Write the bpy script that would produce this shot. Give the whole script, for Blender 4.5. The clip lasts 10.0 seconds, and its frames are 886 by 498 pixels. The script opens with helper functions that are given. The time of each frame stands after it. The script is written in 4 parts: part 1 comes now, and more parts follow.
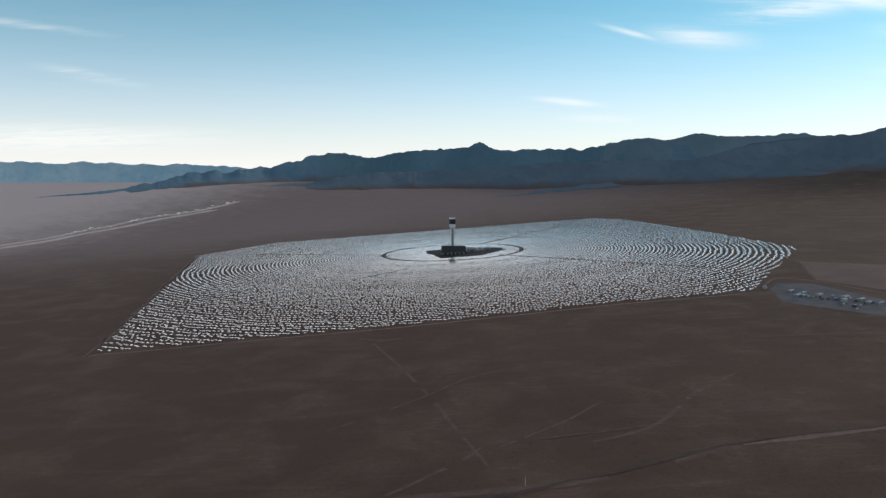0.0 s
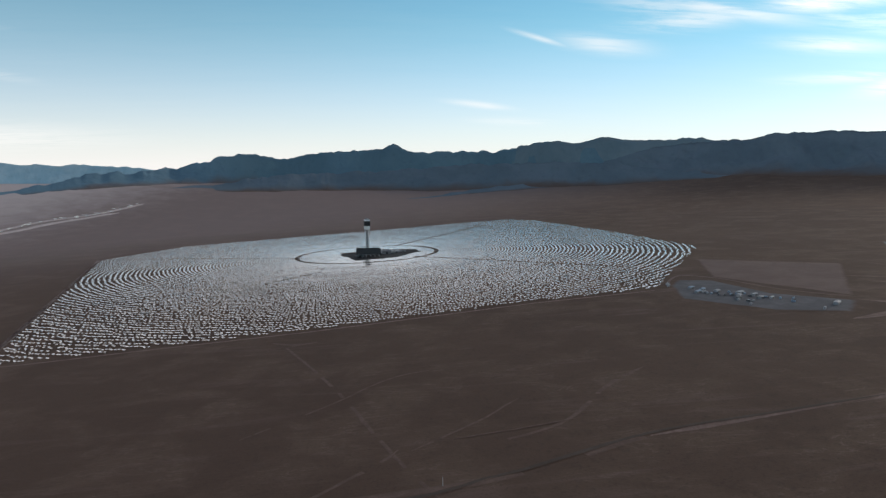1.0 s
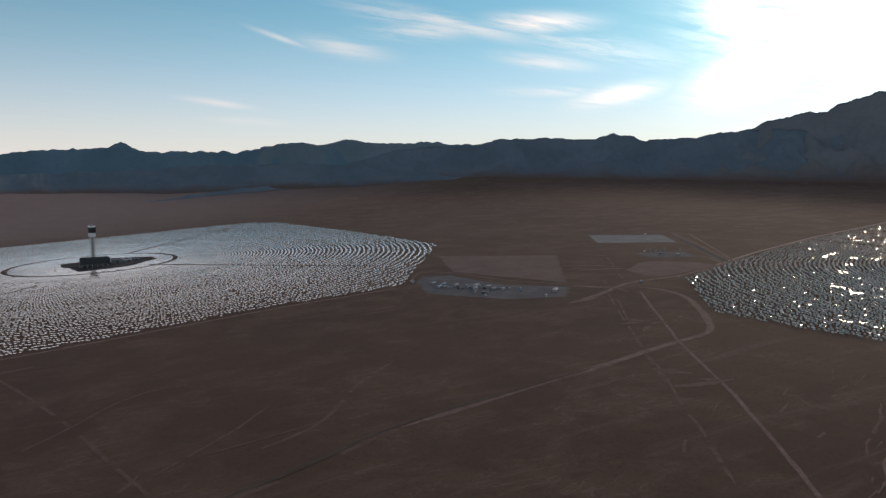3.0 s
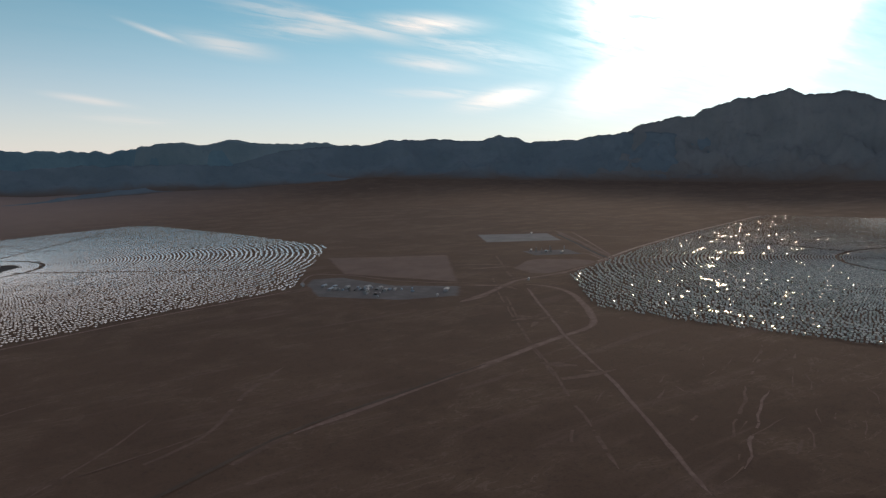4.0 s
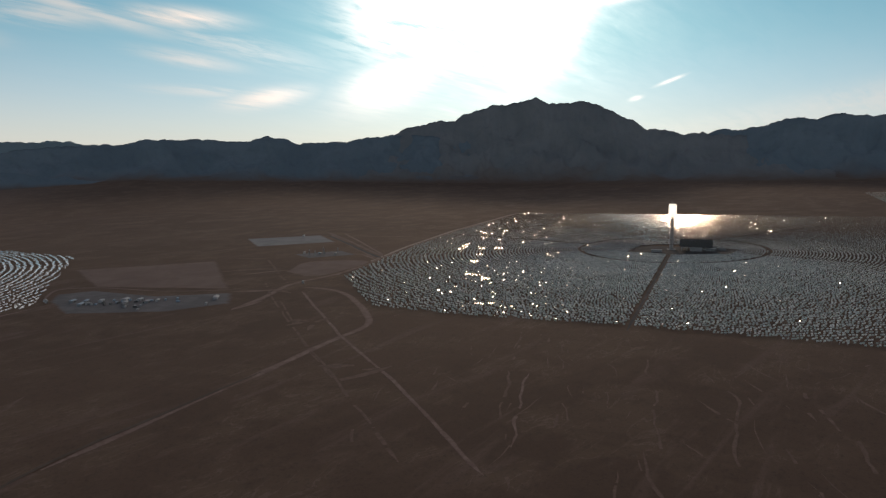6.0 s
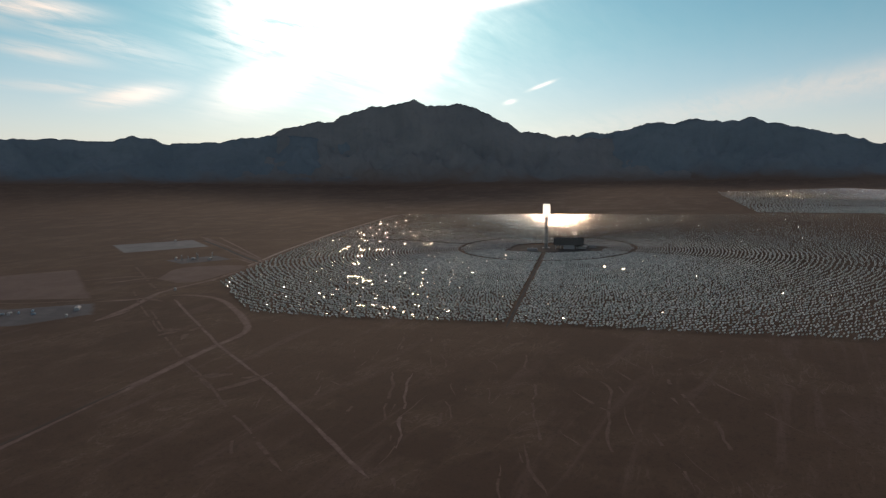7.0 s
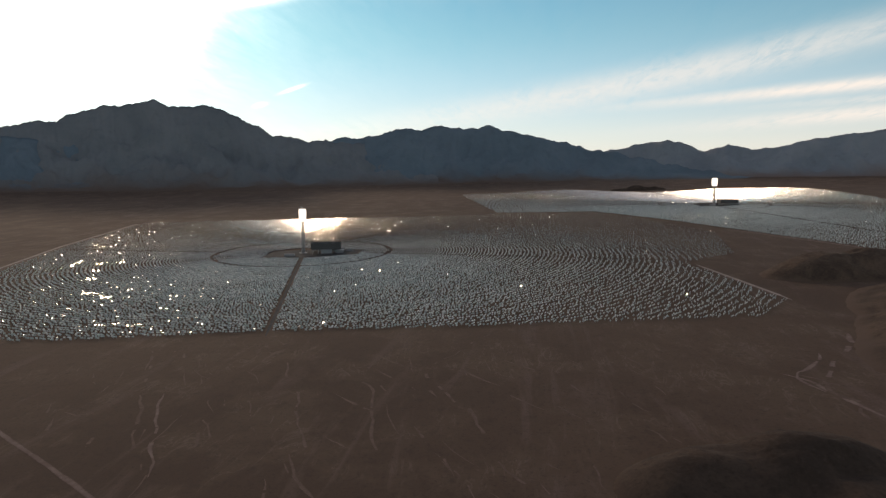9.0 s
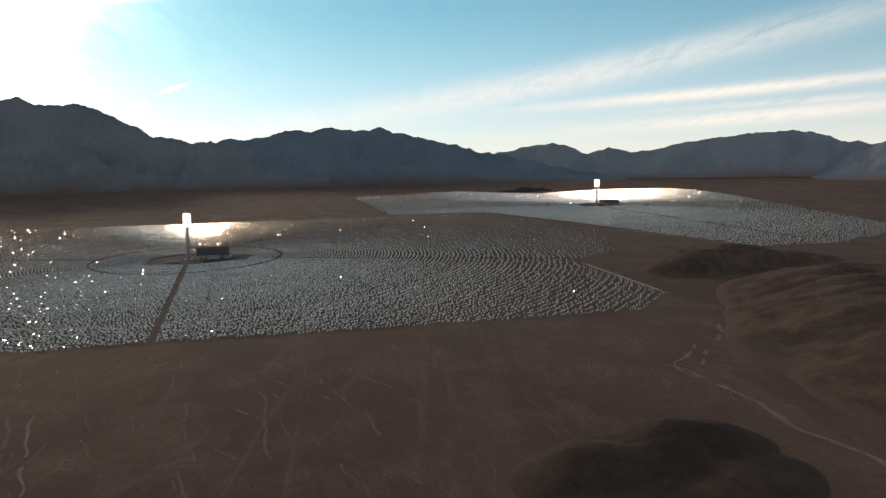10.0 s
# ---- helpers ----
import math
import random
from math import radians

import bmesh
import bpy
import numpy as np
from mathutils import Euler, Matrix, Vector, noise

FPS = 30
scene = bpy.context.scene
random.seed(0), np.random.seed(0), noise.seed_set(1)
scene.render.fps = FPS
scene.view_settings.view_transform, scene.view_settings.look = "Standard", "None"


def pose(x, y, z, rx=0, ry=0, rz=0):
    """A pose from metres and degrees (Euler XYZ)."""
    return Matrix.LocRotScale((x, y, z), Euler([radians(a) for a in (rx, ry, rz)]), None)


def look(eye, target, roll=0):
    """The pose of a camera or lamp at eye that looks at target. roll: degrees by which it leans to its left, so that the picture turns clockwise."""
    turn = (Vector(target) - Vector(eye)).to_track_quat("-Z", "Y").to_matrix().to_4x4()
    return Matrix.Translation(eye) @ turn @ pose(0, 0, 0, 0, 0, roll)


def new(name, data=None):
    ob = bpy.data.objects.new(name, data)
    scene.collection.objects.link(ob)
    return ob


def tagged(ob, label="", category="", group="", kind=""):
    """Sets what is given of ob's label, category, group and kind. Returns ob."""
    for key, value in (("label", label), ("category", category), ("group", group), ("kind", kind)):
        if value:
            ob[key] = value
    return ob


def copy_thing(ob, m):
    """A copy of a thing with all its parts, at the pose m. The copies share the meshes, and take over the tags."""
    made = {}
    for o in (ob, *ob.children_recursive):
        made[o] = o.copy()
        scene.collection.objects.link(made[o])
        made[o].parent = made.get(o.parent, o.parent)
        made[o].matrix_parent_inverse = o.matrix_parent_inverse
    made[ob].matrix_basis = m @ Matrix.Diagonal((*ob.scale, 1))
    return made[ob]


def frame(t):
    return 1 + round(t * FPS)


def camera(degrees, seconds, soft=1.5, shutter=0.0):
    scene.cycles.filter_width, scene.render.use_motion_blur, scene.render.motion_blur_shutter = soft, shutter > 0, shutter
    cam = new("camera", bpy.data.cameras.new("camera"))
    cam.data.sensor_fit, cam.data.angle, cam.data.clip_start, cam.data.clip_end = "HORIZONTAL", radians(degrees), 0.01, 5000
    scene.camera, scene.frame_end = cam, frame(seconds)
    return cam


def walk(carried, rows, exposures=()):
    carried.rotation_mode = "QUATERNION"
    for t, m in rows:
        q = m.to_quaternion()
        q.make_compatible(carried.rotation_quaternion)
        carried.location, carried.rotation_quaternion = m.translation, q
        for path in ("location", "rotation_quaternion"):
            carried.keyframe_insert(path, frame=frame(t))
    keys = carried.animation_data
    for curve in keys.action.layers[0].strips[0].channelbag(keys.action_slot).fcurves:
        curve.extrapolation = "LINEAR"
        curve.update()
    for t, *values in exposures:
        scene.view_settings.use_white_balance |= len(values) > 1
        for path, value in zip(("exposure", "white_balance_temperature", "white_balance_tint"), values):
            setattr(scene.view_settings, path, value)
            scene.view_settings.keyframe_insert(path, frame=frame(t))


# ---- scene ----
# The camera hovers on one spot, 220 m over the desert floor, and pans to the right.
EYE_Z = 220.5
cam = camera(64.33, 10.0, soft=1.35)
PAN = [(0.0, 83.30, 0.50, -0.06), (0.1, 83.31, 0.45, -1.58), (0.2, 83.32, 0.42, -2.79), (0.3, 83.32, 0.39, -3.60), (0.4, 83.33, 0.37, -3.97),
       (0.5, 83.33, 0.36, -4.06), (0.6, 83.34, 0.36, -4.08), (0.7, 83.34, 0.35, -4.22), (0.8, 83.36, 0.34, -4.70), (0.9, 83.38, 0.32, -5.71),
       (1.0, 83.40, 0.31, -6.98), (1.2, 83.41, 0.25, -9.43), (1.5, 83.43, 0.14, -12.86),
       (2.0, 83.45, 0.07, -18.01), (2.5, 83.46, -0.03, -22.80), (4.0, 83.58, -0.01, -36.25), (4.5, 83.61, -0.02, -40.87),
       (5.0, 83.66, 0.01, -45.61), (5.5, 83.69, 0.01, -50.10), (7.0, 83.84, 0.09, -64.32), (7.5, 83.91, 0.12, -69.41),
       (8.0, 83.98, 0.14, -74.14), (8.5, 84.08, 0.26, -79.24), (9.0, 84.13, 0.34, -83.99), (9.5, 84.19, 0.44, -88.95), (9.7, 84.21, 0.49, -90.79),
       (10.0, 84.24, 0.57, -92.72)]
walk(cam, [(t, pose(0, 0, EYE_Z, rx, ry, rz)) for t, rx, ry, rz in PAN],
     exposures=[(0.0, 0.40, 6900, 11), (1.5, 0.31, 7000, 14), (2.5, 0.11, 7200, 18), (4.5, -0.06, 7700, 18), (5.5, -0.2, 7800, 18),
                (7.5, -0.12, 8000, 18), (9.0, 0.17, 8000, 17), (10.0, 0.28, 7900, 15)])

# ---- light ----
SUN_AZ, SUN_EL = 58.8, 16.0          # degrees, azimuth clockwise from +y
sa, se = radians(SUN_AZ), radians(SUN_EL)
SUN = np.array([math.sin(sa) * math.cos(se), math.cos(sa) * math.cos(se), math.sin(se)])


def sun_light():
    data = bpy.data.lights.new("sun", "SUN")
    data.energy, data.angle, data.color = 0.8, radians(7.0), (1.0, 0.82, 0.65)
    ob = new("sun", data)
    ob.matrix_world = look(tuple(SUN * 4000), (0, 0, 0))
    return ob


sun_light()


class Nodes:
    """Short hand for a node tree."""

    def __init__(self, tree):
        self.tree = tree
        tree.nodes.clear()

    def add(self, kind, **inputs):
        n = self.tree.nodes.new(kind)
        for key, v in inputs.items():
            self.put(n.inputs[int(key[1:]) if key[0] == "i" and key[1:].isdigit() else key.replace("_", " ")], v)
        return n

    def put(self, socket, v):
        if isinstance(v, bpy.types.NodeSocket):
            self.tree.links.new(v, socket)
        else:
            socket.default_value = v

    def math(self, op, a, b=0.0, c=0.0, clamp=False):
        n = self.add("ShaderNodeMath", i0=a, i1=b, i2=c)
        n.operation, n.use_clamp = op, clamp
        return n.outputs[0]

    def mix(self, f, a, b, blend="MIX"):
        n = self.tree.nodes.new("ShaderNodeMix")
        n.data_type, n.blend_type = "RGBA", blend
        self.put(n.inputs[0], f), self.put(n.inputs[6], a), self.put(n.inputs[7], b)
        return n.outputs[2]

    def noise(self, vec, scale, detail=4.0, rough=0.55, dist=0.0):
        n = self.add("ShaderNodeTexNoise", Vector=vec, Scale=scale, Detail=detail, Roughness=rough, Distortion=dist)
        return n.outputs["Fac"]

    def ramp(self, v, lo, hi, a=0.0, b=1.0, smooth=True):
        n = self.add("ShaderNodeMapRange", i0=v, i1=lo, i2=hi, i3=a, i4=b)
        n.interpolation_type = "SMOOTHSTEP" if smooth else "LINEAR"
        return n.outputs[0]

    def scaled(self, vec, scale, rot=(0, 0, 0)):
        n = self.add("ShaderNodeMapping", Vector=vec, Scale=scale, Rotation=rot)
        return n.outputs[0]


def sky():
    w = bpy.data.worlds.new("desert_sky")
    scene.world = w
    w.use_nodes = True
    g = Nodes(w.node_tree)
    d = g.add("ShaderNodeTexCoord").outputs["Generated"]
    sk = g.tree.nodes.new("ShaderNodeTexSky")
    sk.sky_type, sk.sun_disc = "NISHITA", False
    sk.sun_elevation, sk.sun_rotation = se, sa
    sk.altitude, sk.air_density, sk.dust_density, sk.ozone_density = 850, 1.0, 0.3, 3.0
    xyz = g.add("ShaderNodeSeparateXYZ", Vector=d)
    x, y, z = xyz.outputs
    el = g.math("MULTIPLY", g.math("ARCSINE", z), 57.2958)
    az = g.math("MULTIPLY", g.math("ARCTAN2", x, y), 57.2958)
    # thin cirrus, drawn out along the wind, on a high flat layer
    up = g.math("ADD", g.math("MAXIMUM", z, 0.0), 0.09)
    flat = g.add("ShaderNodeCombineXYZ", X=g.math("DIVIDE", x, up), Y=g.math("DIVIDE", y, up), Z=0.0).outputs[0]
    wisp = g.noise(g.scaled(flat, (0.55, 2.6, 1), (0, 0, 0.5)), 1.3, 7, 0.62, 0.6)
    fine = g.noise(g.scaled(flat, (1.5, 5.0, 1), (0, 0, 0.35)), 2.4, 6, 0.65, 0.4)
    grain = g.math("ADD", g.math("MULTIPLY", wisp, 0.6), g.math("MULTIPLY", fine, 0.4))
    # veil added above the view to whiten mirrors and skylight, thinning out overhead
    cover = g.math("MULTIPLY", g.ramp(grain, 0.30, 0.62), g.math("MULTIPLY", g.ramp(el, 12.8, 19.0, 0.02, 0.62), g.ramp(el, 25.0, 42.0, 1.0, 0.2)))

    def bank(a0, e0, wa, we, tilt, amount, lo=0.34, hi=0.54):
        """One cloud bank: centre and half widths in degrees, and its slope."""
        da, de = g.math("SUBTRACT", az, a0), g.math("SUBTRACT", el, e0)
        de = g.math("SUBTRACT", de, g.math("MULTIPLY", da, tilt))
        q = g.math("ADD", g.math("POWER", g.math("DIVIDE", g.math("ABSOLUTE", da), wa), 2.0),
                   g.math("POWER", g.math("DIVIDE", g.math("ABSOLUTE", de), we), 2.0))
        q = g.math("ADD", q, g.math("MULTIPLY", g.math("SUBTRACT", 0.52, fine), 1.1))
        body = g.math("POWER", 2.718, g.math("MULTIPLY", g.math("MAXIMUM", q, 0.0), -1.0))
        return g.math("MULTIPLY", g.math("MULTIPLY", body, g.ramp(grain, lo, hi)), amount)

    banks = [(34.8, 11.25, 3.4, 0.62, -0.02, 1.0, 0.22, 0.46), (28.5, 11.2, 5.0, 0.55, -0.22, 0.62, 0.26, 0.5), (24.0, 11.7, 4.5, 0.8, -0.2, 0.35),
             (40.8, 5.65, 2.7, 0.62, 0.16, 0.9, 0.24, 0.46), (36.5, 6.0, 4.0, 0.35, -0.02, 0.4), (35.3, 8.3, 3.2, 0.5, -0.12, 0.55, 0.26, 0.5), (38.0, 9.6, 6.0, 0.9, -0.2, 0.32),
             (19.6, 9.3, 3.0, 0.62, -0.14, 0.5, 0.26, 0.5), (14.7, 9.9, 1.9, 0.2, -0.3, 0.5, 0.24, 0.48), (9.9, 4.95, 2.2, 0.24, -0.12, 0.5, 0.24, 0.48), (12.5, 3.6, 3.0, 0.3, -0.05, 0.25),
             (26.5, 10.8, 4.5, 0.7, 0.05, 0.5), (-26.0, 6.6, 2.6, 0.35, -0.15, 0.3), (-30.0, 9.8, 4.5, 0.25, -0.06, 0.25), (-28.0, 2.2, 9.0, 0.9, 0.0, 0.45),
             (72.2, 6.85, 0.85, 0.13, 0.35, 0.7, 0.2, 0.4), (69.7, 5.6, 0.45, 0.16, 0.2, 0.6, 0.2, 0.4), (52.0, 12.5, 4.5, 3.0, 0.2, 0.8), (50.0, 6.8, 3.2, 1.6, 0.3, 0.75, 0.26, 0.48),
             (68.5, 13.3, 3.2, 0.5, 0.12, 0.85, 0.2, 0.42), (63.5, 12.0, 2.6, 3.2, 0.9, 0.95, 0.2, 0.42),
             (103.0, 7.7, 24.0, 1.15, 0.16, 0.55, 0.22, 0.52), (114.0, 6.15, 14.0, 0.42, 0.05, 0.85, 0.24, 0.48), (117.0, 4.3, 12.0, 0.5, 0.05, 0.7, 0.26, 0.5), (120.0, 5.2, 10.0, 0.3, 0.02, 0.4)]
    for b in banks:
        cover = g.math("MAXIMUM", cover, bank(*b))
    dot = g.add("ShaderNodeVectorMath", i0=d, i1=tuple(SUN))
    dot.operation = "DOT_PRODUCT"
    near = g.math("MAXIMUM", g.math("ADD", dot.outputs["Value"], g.math("MULTIPLY", g.math("SUBTRACT", grain, 0.5), 0.03)), 0.0)
    near = g.math("MINIMUM", near, 1.0)
    lit = g.math("ADD", 0.75, g.math("MULTIPLY", g.math("POWER", near, 30.0), 2.0))
    cloud = g.mix(1.0, (11.0, 11.2, 11.4, 1), g.add("ShaderNodeCombineXYZ", X=lit, Y=lit, Z=lit).outputs[0], "MULTIPLY")
    # forward scatter of thin ice cloud round the sun
    ring = g.math("ADD", g.math("MULTIPLY", g.math("POWER", near, 170.0), 18.0), g.math("MULTIPLY", g.math("POWER", near, 50.0), 2.0))
    ring = g.math("ADD", ring, g.math("MULTIPLY", g.math("POWER", near, 24.0), 1.1))
    halo = g.mix(1.0, (1.0, 0.93, 0.85, 1), g.add("ShaderNodeCombineXYZ", X=ring, Y=ring, Z=ring).outputs[0], "MULTIPLY")
    air = g.mix(g.ramp(el, 2.0, 12.0), (0.64, 0.98, 1.20, 1), (0.29, 0.97, 1.0, 1))
    air = g.mix(g.ramp(el, 13.5, 26.0), air, (1.0, 0.98, 0.92, 1))         # paler above the view, added to make the skylight neutral
    base = g.mix(1.0, sk.outputs[0], air, "MULTIPLY")
    low = g.math("POWER", 2.718, g.math("DIVIDE", g.math("MAXIMUM", el, 0.0), -6.5))
    base = g.mix(g.math("MULTIPLY", low, 0.95), base, (7.45, 7.55, 7.75, 1))
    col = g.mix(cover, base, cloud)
    col = g.mix(1.0, col, halo, "ADD")
    bg = g.add("ShaderNodeBackground", Color=col, Strength=0.1)
    out = g.add("ShaderNodeOutputWorld")
    g.tree.links.new(bg.outputs[0], out.inputs[0])


sky()


# ---- materials ----
def material(name):
    m = bpy.data.materials.new(name)
    m.use_nodes = True
    g = Nodes(m.node_tree)
    b = g.add("ShaderNodeBsdfPrincipled")
    out = g.add("ShaderNodeOutputMaterial")
    g.tree.links.new(b.outputs[0], out.inputs[0])
    return m, g, b


def bumped(g, b, height, strength, distance):
    n = g.add("ShaderNodeBump", Strength=strength, Distance=distance, Height=height)
    g.tree.links.new(n.outputs[0], b.inputs["Normal"])


def desert_colour(g):
    """Brown gravel plain with scrub, drainage streaks down the fan, pale silt and painted far haze: its colour and
    relief.
    """
    p = g.add("ShaderNodeNewGeometry").outputs["Position"]
    big = g.noise(p, 0.0016, 5, 0.55)
    mid = g.noise(p, 0.012, 6, 0.6, 0.4)
    streak = g.noise(g.scaled(p, (0.0035, 0.022, 0.01), (0, 0, 0.15)), 1.0, 7, 0.62, 1.2)
    shrub = g.noise(p, 0.33, 3, 0.7)
    rill = g.noise(g.scaled(p, (0.010, 0.034, 0.01), (0, 0, -0.2)), 1.0, 6, 0.6, 1.6)
    rill = g.ramp(g.math("ABSOLUTE", g.math("SUBTRACT", rill, 0.5)), 0.0, 0.022, 1.0, 0.0)
    tuft = g.noise(p, 0.075, 4, 0.7)
    grit = g.noise(p, 0.9, 3, 0.7)
    col = g.mix(g.ramp(big, 0.35, 0.68), (0.078, 0.047, 0.033, 1), (0.108, 0.067, 0.046, 1))
    col = g.mix(g.math("MULTIPLY", g.ramp(mid, 0.42, 0.68), 0.6), col, (0.138, 0.092, 0.062, 1))
    col = g.mix(g.math("MULTIPLY", g.ramp(streak, 0.54, 0.72), 0.55), col, (0.165, 0.108, 0.09, 1))
    col = g.mix(g.math("MULTIPLY", g.ramp(shrub, 0.52, 0.70), 0.5), col, (0.042, 0.029, 0.023, 1))
    col = g.mix(g.math("MULTIPLY", g.ramp(grit, 0.3, 0.8), 0.25), col, (0.135, 0.085, 0.071, 1))
    col = g.mix(g.math("MULTIPLY", g.math("MULTIPLY", rill, g.ramp(mid, 0.44, 0.62)), 0.5), col, (0.19, 0.128, 0.104, 1))
    col = g.mix(g.math("MULTIPLY", g.ramp(tuft, 0.5, 0.72), 0.3), col, (0.05, 0.034, 0.026, 1))
    # redder and lighter down the valley, towards -x
    sx = g.add("ShaderNodeSeparateXYZ", Vector=p).outputs[0]
    col = g.mix(g.ramp(g.math("ADD", sx, g.math("MULTIPLY", big, 500)), 700, -700, 0.0, 0.75), col, g.mix(g.ramp(mid, 0.4, 0.7), (0.120, 0.074, 0.054, 1), (0.165, 0.105, 0.08, 1)))
    # the dry lake bed, pale silt at the valley's low side, plus painted haze
    s = g.add("ShaderNodeSeparateXYZ", Vector=p)
    low = g.math("ADD", g.math("MULTIPLY", s.outputs[0], -1.0), g.math("MULTIPLY", s.outputs[1], 0.35))
    lake = g.math("MULTIPLY", g.ramp(g.math("ADD", low, g.math("MULTIPLY", mid, 500)), 2500, 3500), 0.9)
    # distance haze painted into the colour: the plain pales far from the camera
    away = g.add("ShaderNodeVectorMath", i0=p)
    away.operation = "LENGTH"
    far_haze = g.math("MULTIPLY", g.ramp(g.math("ADD", away.outputs["Value"], g.math("MULTIPLY", big, 900)), 1700, 3900), g.ramp(g.math("SUBTRACT", s.outputs[1], s.outputs[0]), 1500, 3900, 0.03, 0.65))
    col = g.mix(far_haze, col, (0.30, 0.235, 0.222, 1))
    col = g.mix(lake, col, (0.56, 0.48, 0.46, 1))
    col = g.mix(1.0, col, (0.99, 0.985, 0.97, 1), "MULTIPLY")
    return col, g.math("ADD", shrub, g.math("MULTIPLY", streak, 1.5))


def desert_material():
    m, g, b = material("desert_floor")
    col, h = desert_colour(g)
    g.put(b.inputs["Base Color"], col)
    g.put(b.inputs["Roughness"], 0.95)
    g.put(b.inputs["Specular IOR Level"], 0.15)
    bumped(g, b, h, 0.25, 1.0)
    return m


def rock_material(name, dark, light, scale=0.01, fan=None):
    """Bare rock; with fan, the soil of the alluvial aprons that bury its foot."""
    m, g, b = material(name)
    p = g.add("ShaderNodeNewGeometry").outputs["Position"]
    a = g.noise(p, scale, 8, 0.62, 0.6)
    c = g.noise(p, scale * 7, 6, 0.65)
    col = g.mix(g.ramp(a, 0.38, 0.66), (*dark, 1), (*light, 1))
    col = g.mix(g.math("MULTIPLY", g.ramp(c, 0.5, 0.75), 0.3), col, tuple(x * 0.6 for x in dark) + (1,))
    if scale > 0.015:                    # scrub and boulders on the near hills
        d = g.noise(p, 0.28, 4, 0.7)
        col = g.mix(g.math("MULTIPLY", g.ramp(d, 0.48, 0.68), 0.32), col, tuple(x * 0.5 for x in dark) + (1,))
        col = g.mix(g.math("MULTIPLY", g.ramp(d, 0.44, 0.32), 0.25), col, tuple(x * 1.35 for x in light) + (1,))
    if fan:
        at = g.add("ShaderNodeAttribute")
        at.attribute_name = "scree"
        low = g.ramp(g.math("ADD", at.outputs["Fac"], g.math("MULTIPLY", g.math("SUBTRACT", a, 0.5), 0.5)), 0.45, 0.95)
        col = g.mix(low, col, (*fan, 1))
    g.put(b.inputs["Base Color"], col)
    g.put(b.inputs["Roughness"], 0.95)
    g.put(b.inputs["Specular IOR Level"], 0.1)
    rough = g.math("ADD", a, g.math("MULTIPLY", c, 0.4))
    if scale > 0.015:
        rough = g.math("ADD", rough, g.math("MULTIPLY", d, 0.12))
    bumped(g, b, rough, 0.4, 0.08 / scale)
    return m


def dirt_material(name, a, c, scale=0.05):
    m, g, b = material(name)
    p = g.add("ShaderNodeNewGeometry").outputs["Position"]
    n1 = g.noise(p, scale, 6, 0.65, 0.5)
    n2 = g.noise(p, scale * 12, 4, 0.7)
    col = g.mix(g.ramp(n1, 0.35, 0.68), (*a, 1), (*c, 1))
    col = g.mix(g.math("MULTIPLY", g.ramp(n2, 0.45, 0.75), 0.35), col, tuple(x * 0.6 for x in a) + (1,))
    # towards its edge the graded soil thins out into the gravel of the plain
    at = g.add("ShaderNodeAttribute")
    at.attribute_name = "edge"
    thin = g.math("ADD", at.outputs["Fac"], g.math("MULTIPLY", g.math("SUBTRACT", g.noise(p, 0.16, 4, 0.7), 0.5), 0.9))
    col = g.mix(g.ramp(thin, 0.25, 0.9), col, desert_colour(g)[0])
    g.put(b.inputs["Base Color"], col)
    g.put(b.inputs["Roughness"], 0.95)
    g.put(b.inputs["Specular IOR Level"], 0.15)
    bumped(g, b, n2, 0.3, 0.3)
    return m


def plain_material(name, col, rough=0.6, metal=0.0, wear=0.25, scale=0.4):
    m, g, b = material(name)
    p = g.add("ShaderNodeNewGeometry").outputs["Position"]
    n = g.noise(p, scale, 6, 0.65)
    g.put(b.inputs["Base Color"], g.mix(g.math("MULTIPLY", g.ramp(n, 0.4, 0.75), wear), (*col, 1), tuple(x * 0.45 for x in col) + (1,)))
    g.put(b.inputs["Roughness"], g.ramp(n, 0.3, 0.7, rough * 0.85, min(1, rough * 1.15)))
    g.put(b.inputs["Metallic"], metal)
    return m


def mirror_material():
    m, g, b = material("heliostat_glass")
    r = g.add("ShaderNodeNewGeometry").outputs["Random Per Island"]
    g.put(b.inputs["Base Color"], g.mix(r, (0.92, 0.84, 0.76, 1), (0.98, 0.91, 0.85, 1)))
    g.put(b.inputs["Metallic"], 1.0)
    g.put(b.inputs["Roughness"], g.ramp(r, 0.0, 1.0, 0.10, 0.17))
    return m


def backing_material():
    """Weathered grey-green paint on the mirrors' backs, each a little different."""
    m, g, b = material("mirror_backing")
    r = g.add("ShaderNodeNewGeometry").outputs["Random Per Island"]
    g.put(b.inputs["Base Color"], g.mix(g.ramp(r, 0.2, 1.0), (0.48, 0.55, 0.53, 1), (0.90, 0.92, 0.89, 1)))
    g.put(b.inputs["Roughness"], 0.45)
    return m


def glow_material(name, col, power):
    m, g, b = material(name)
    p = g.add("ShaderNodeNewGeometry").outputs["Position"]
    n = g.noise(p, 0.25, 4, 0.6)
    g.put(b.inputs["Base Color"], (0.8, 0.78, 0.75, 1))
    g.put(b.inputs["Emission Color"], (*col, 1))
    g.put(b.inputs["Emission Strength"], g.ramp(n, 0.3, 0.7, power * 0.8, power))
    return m


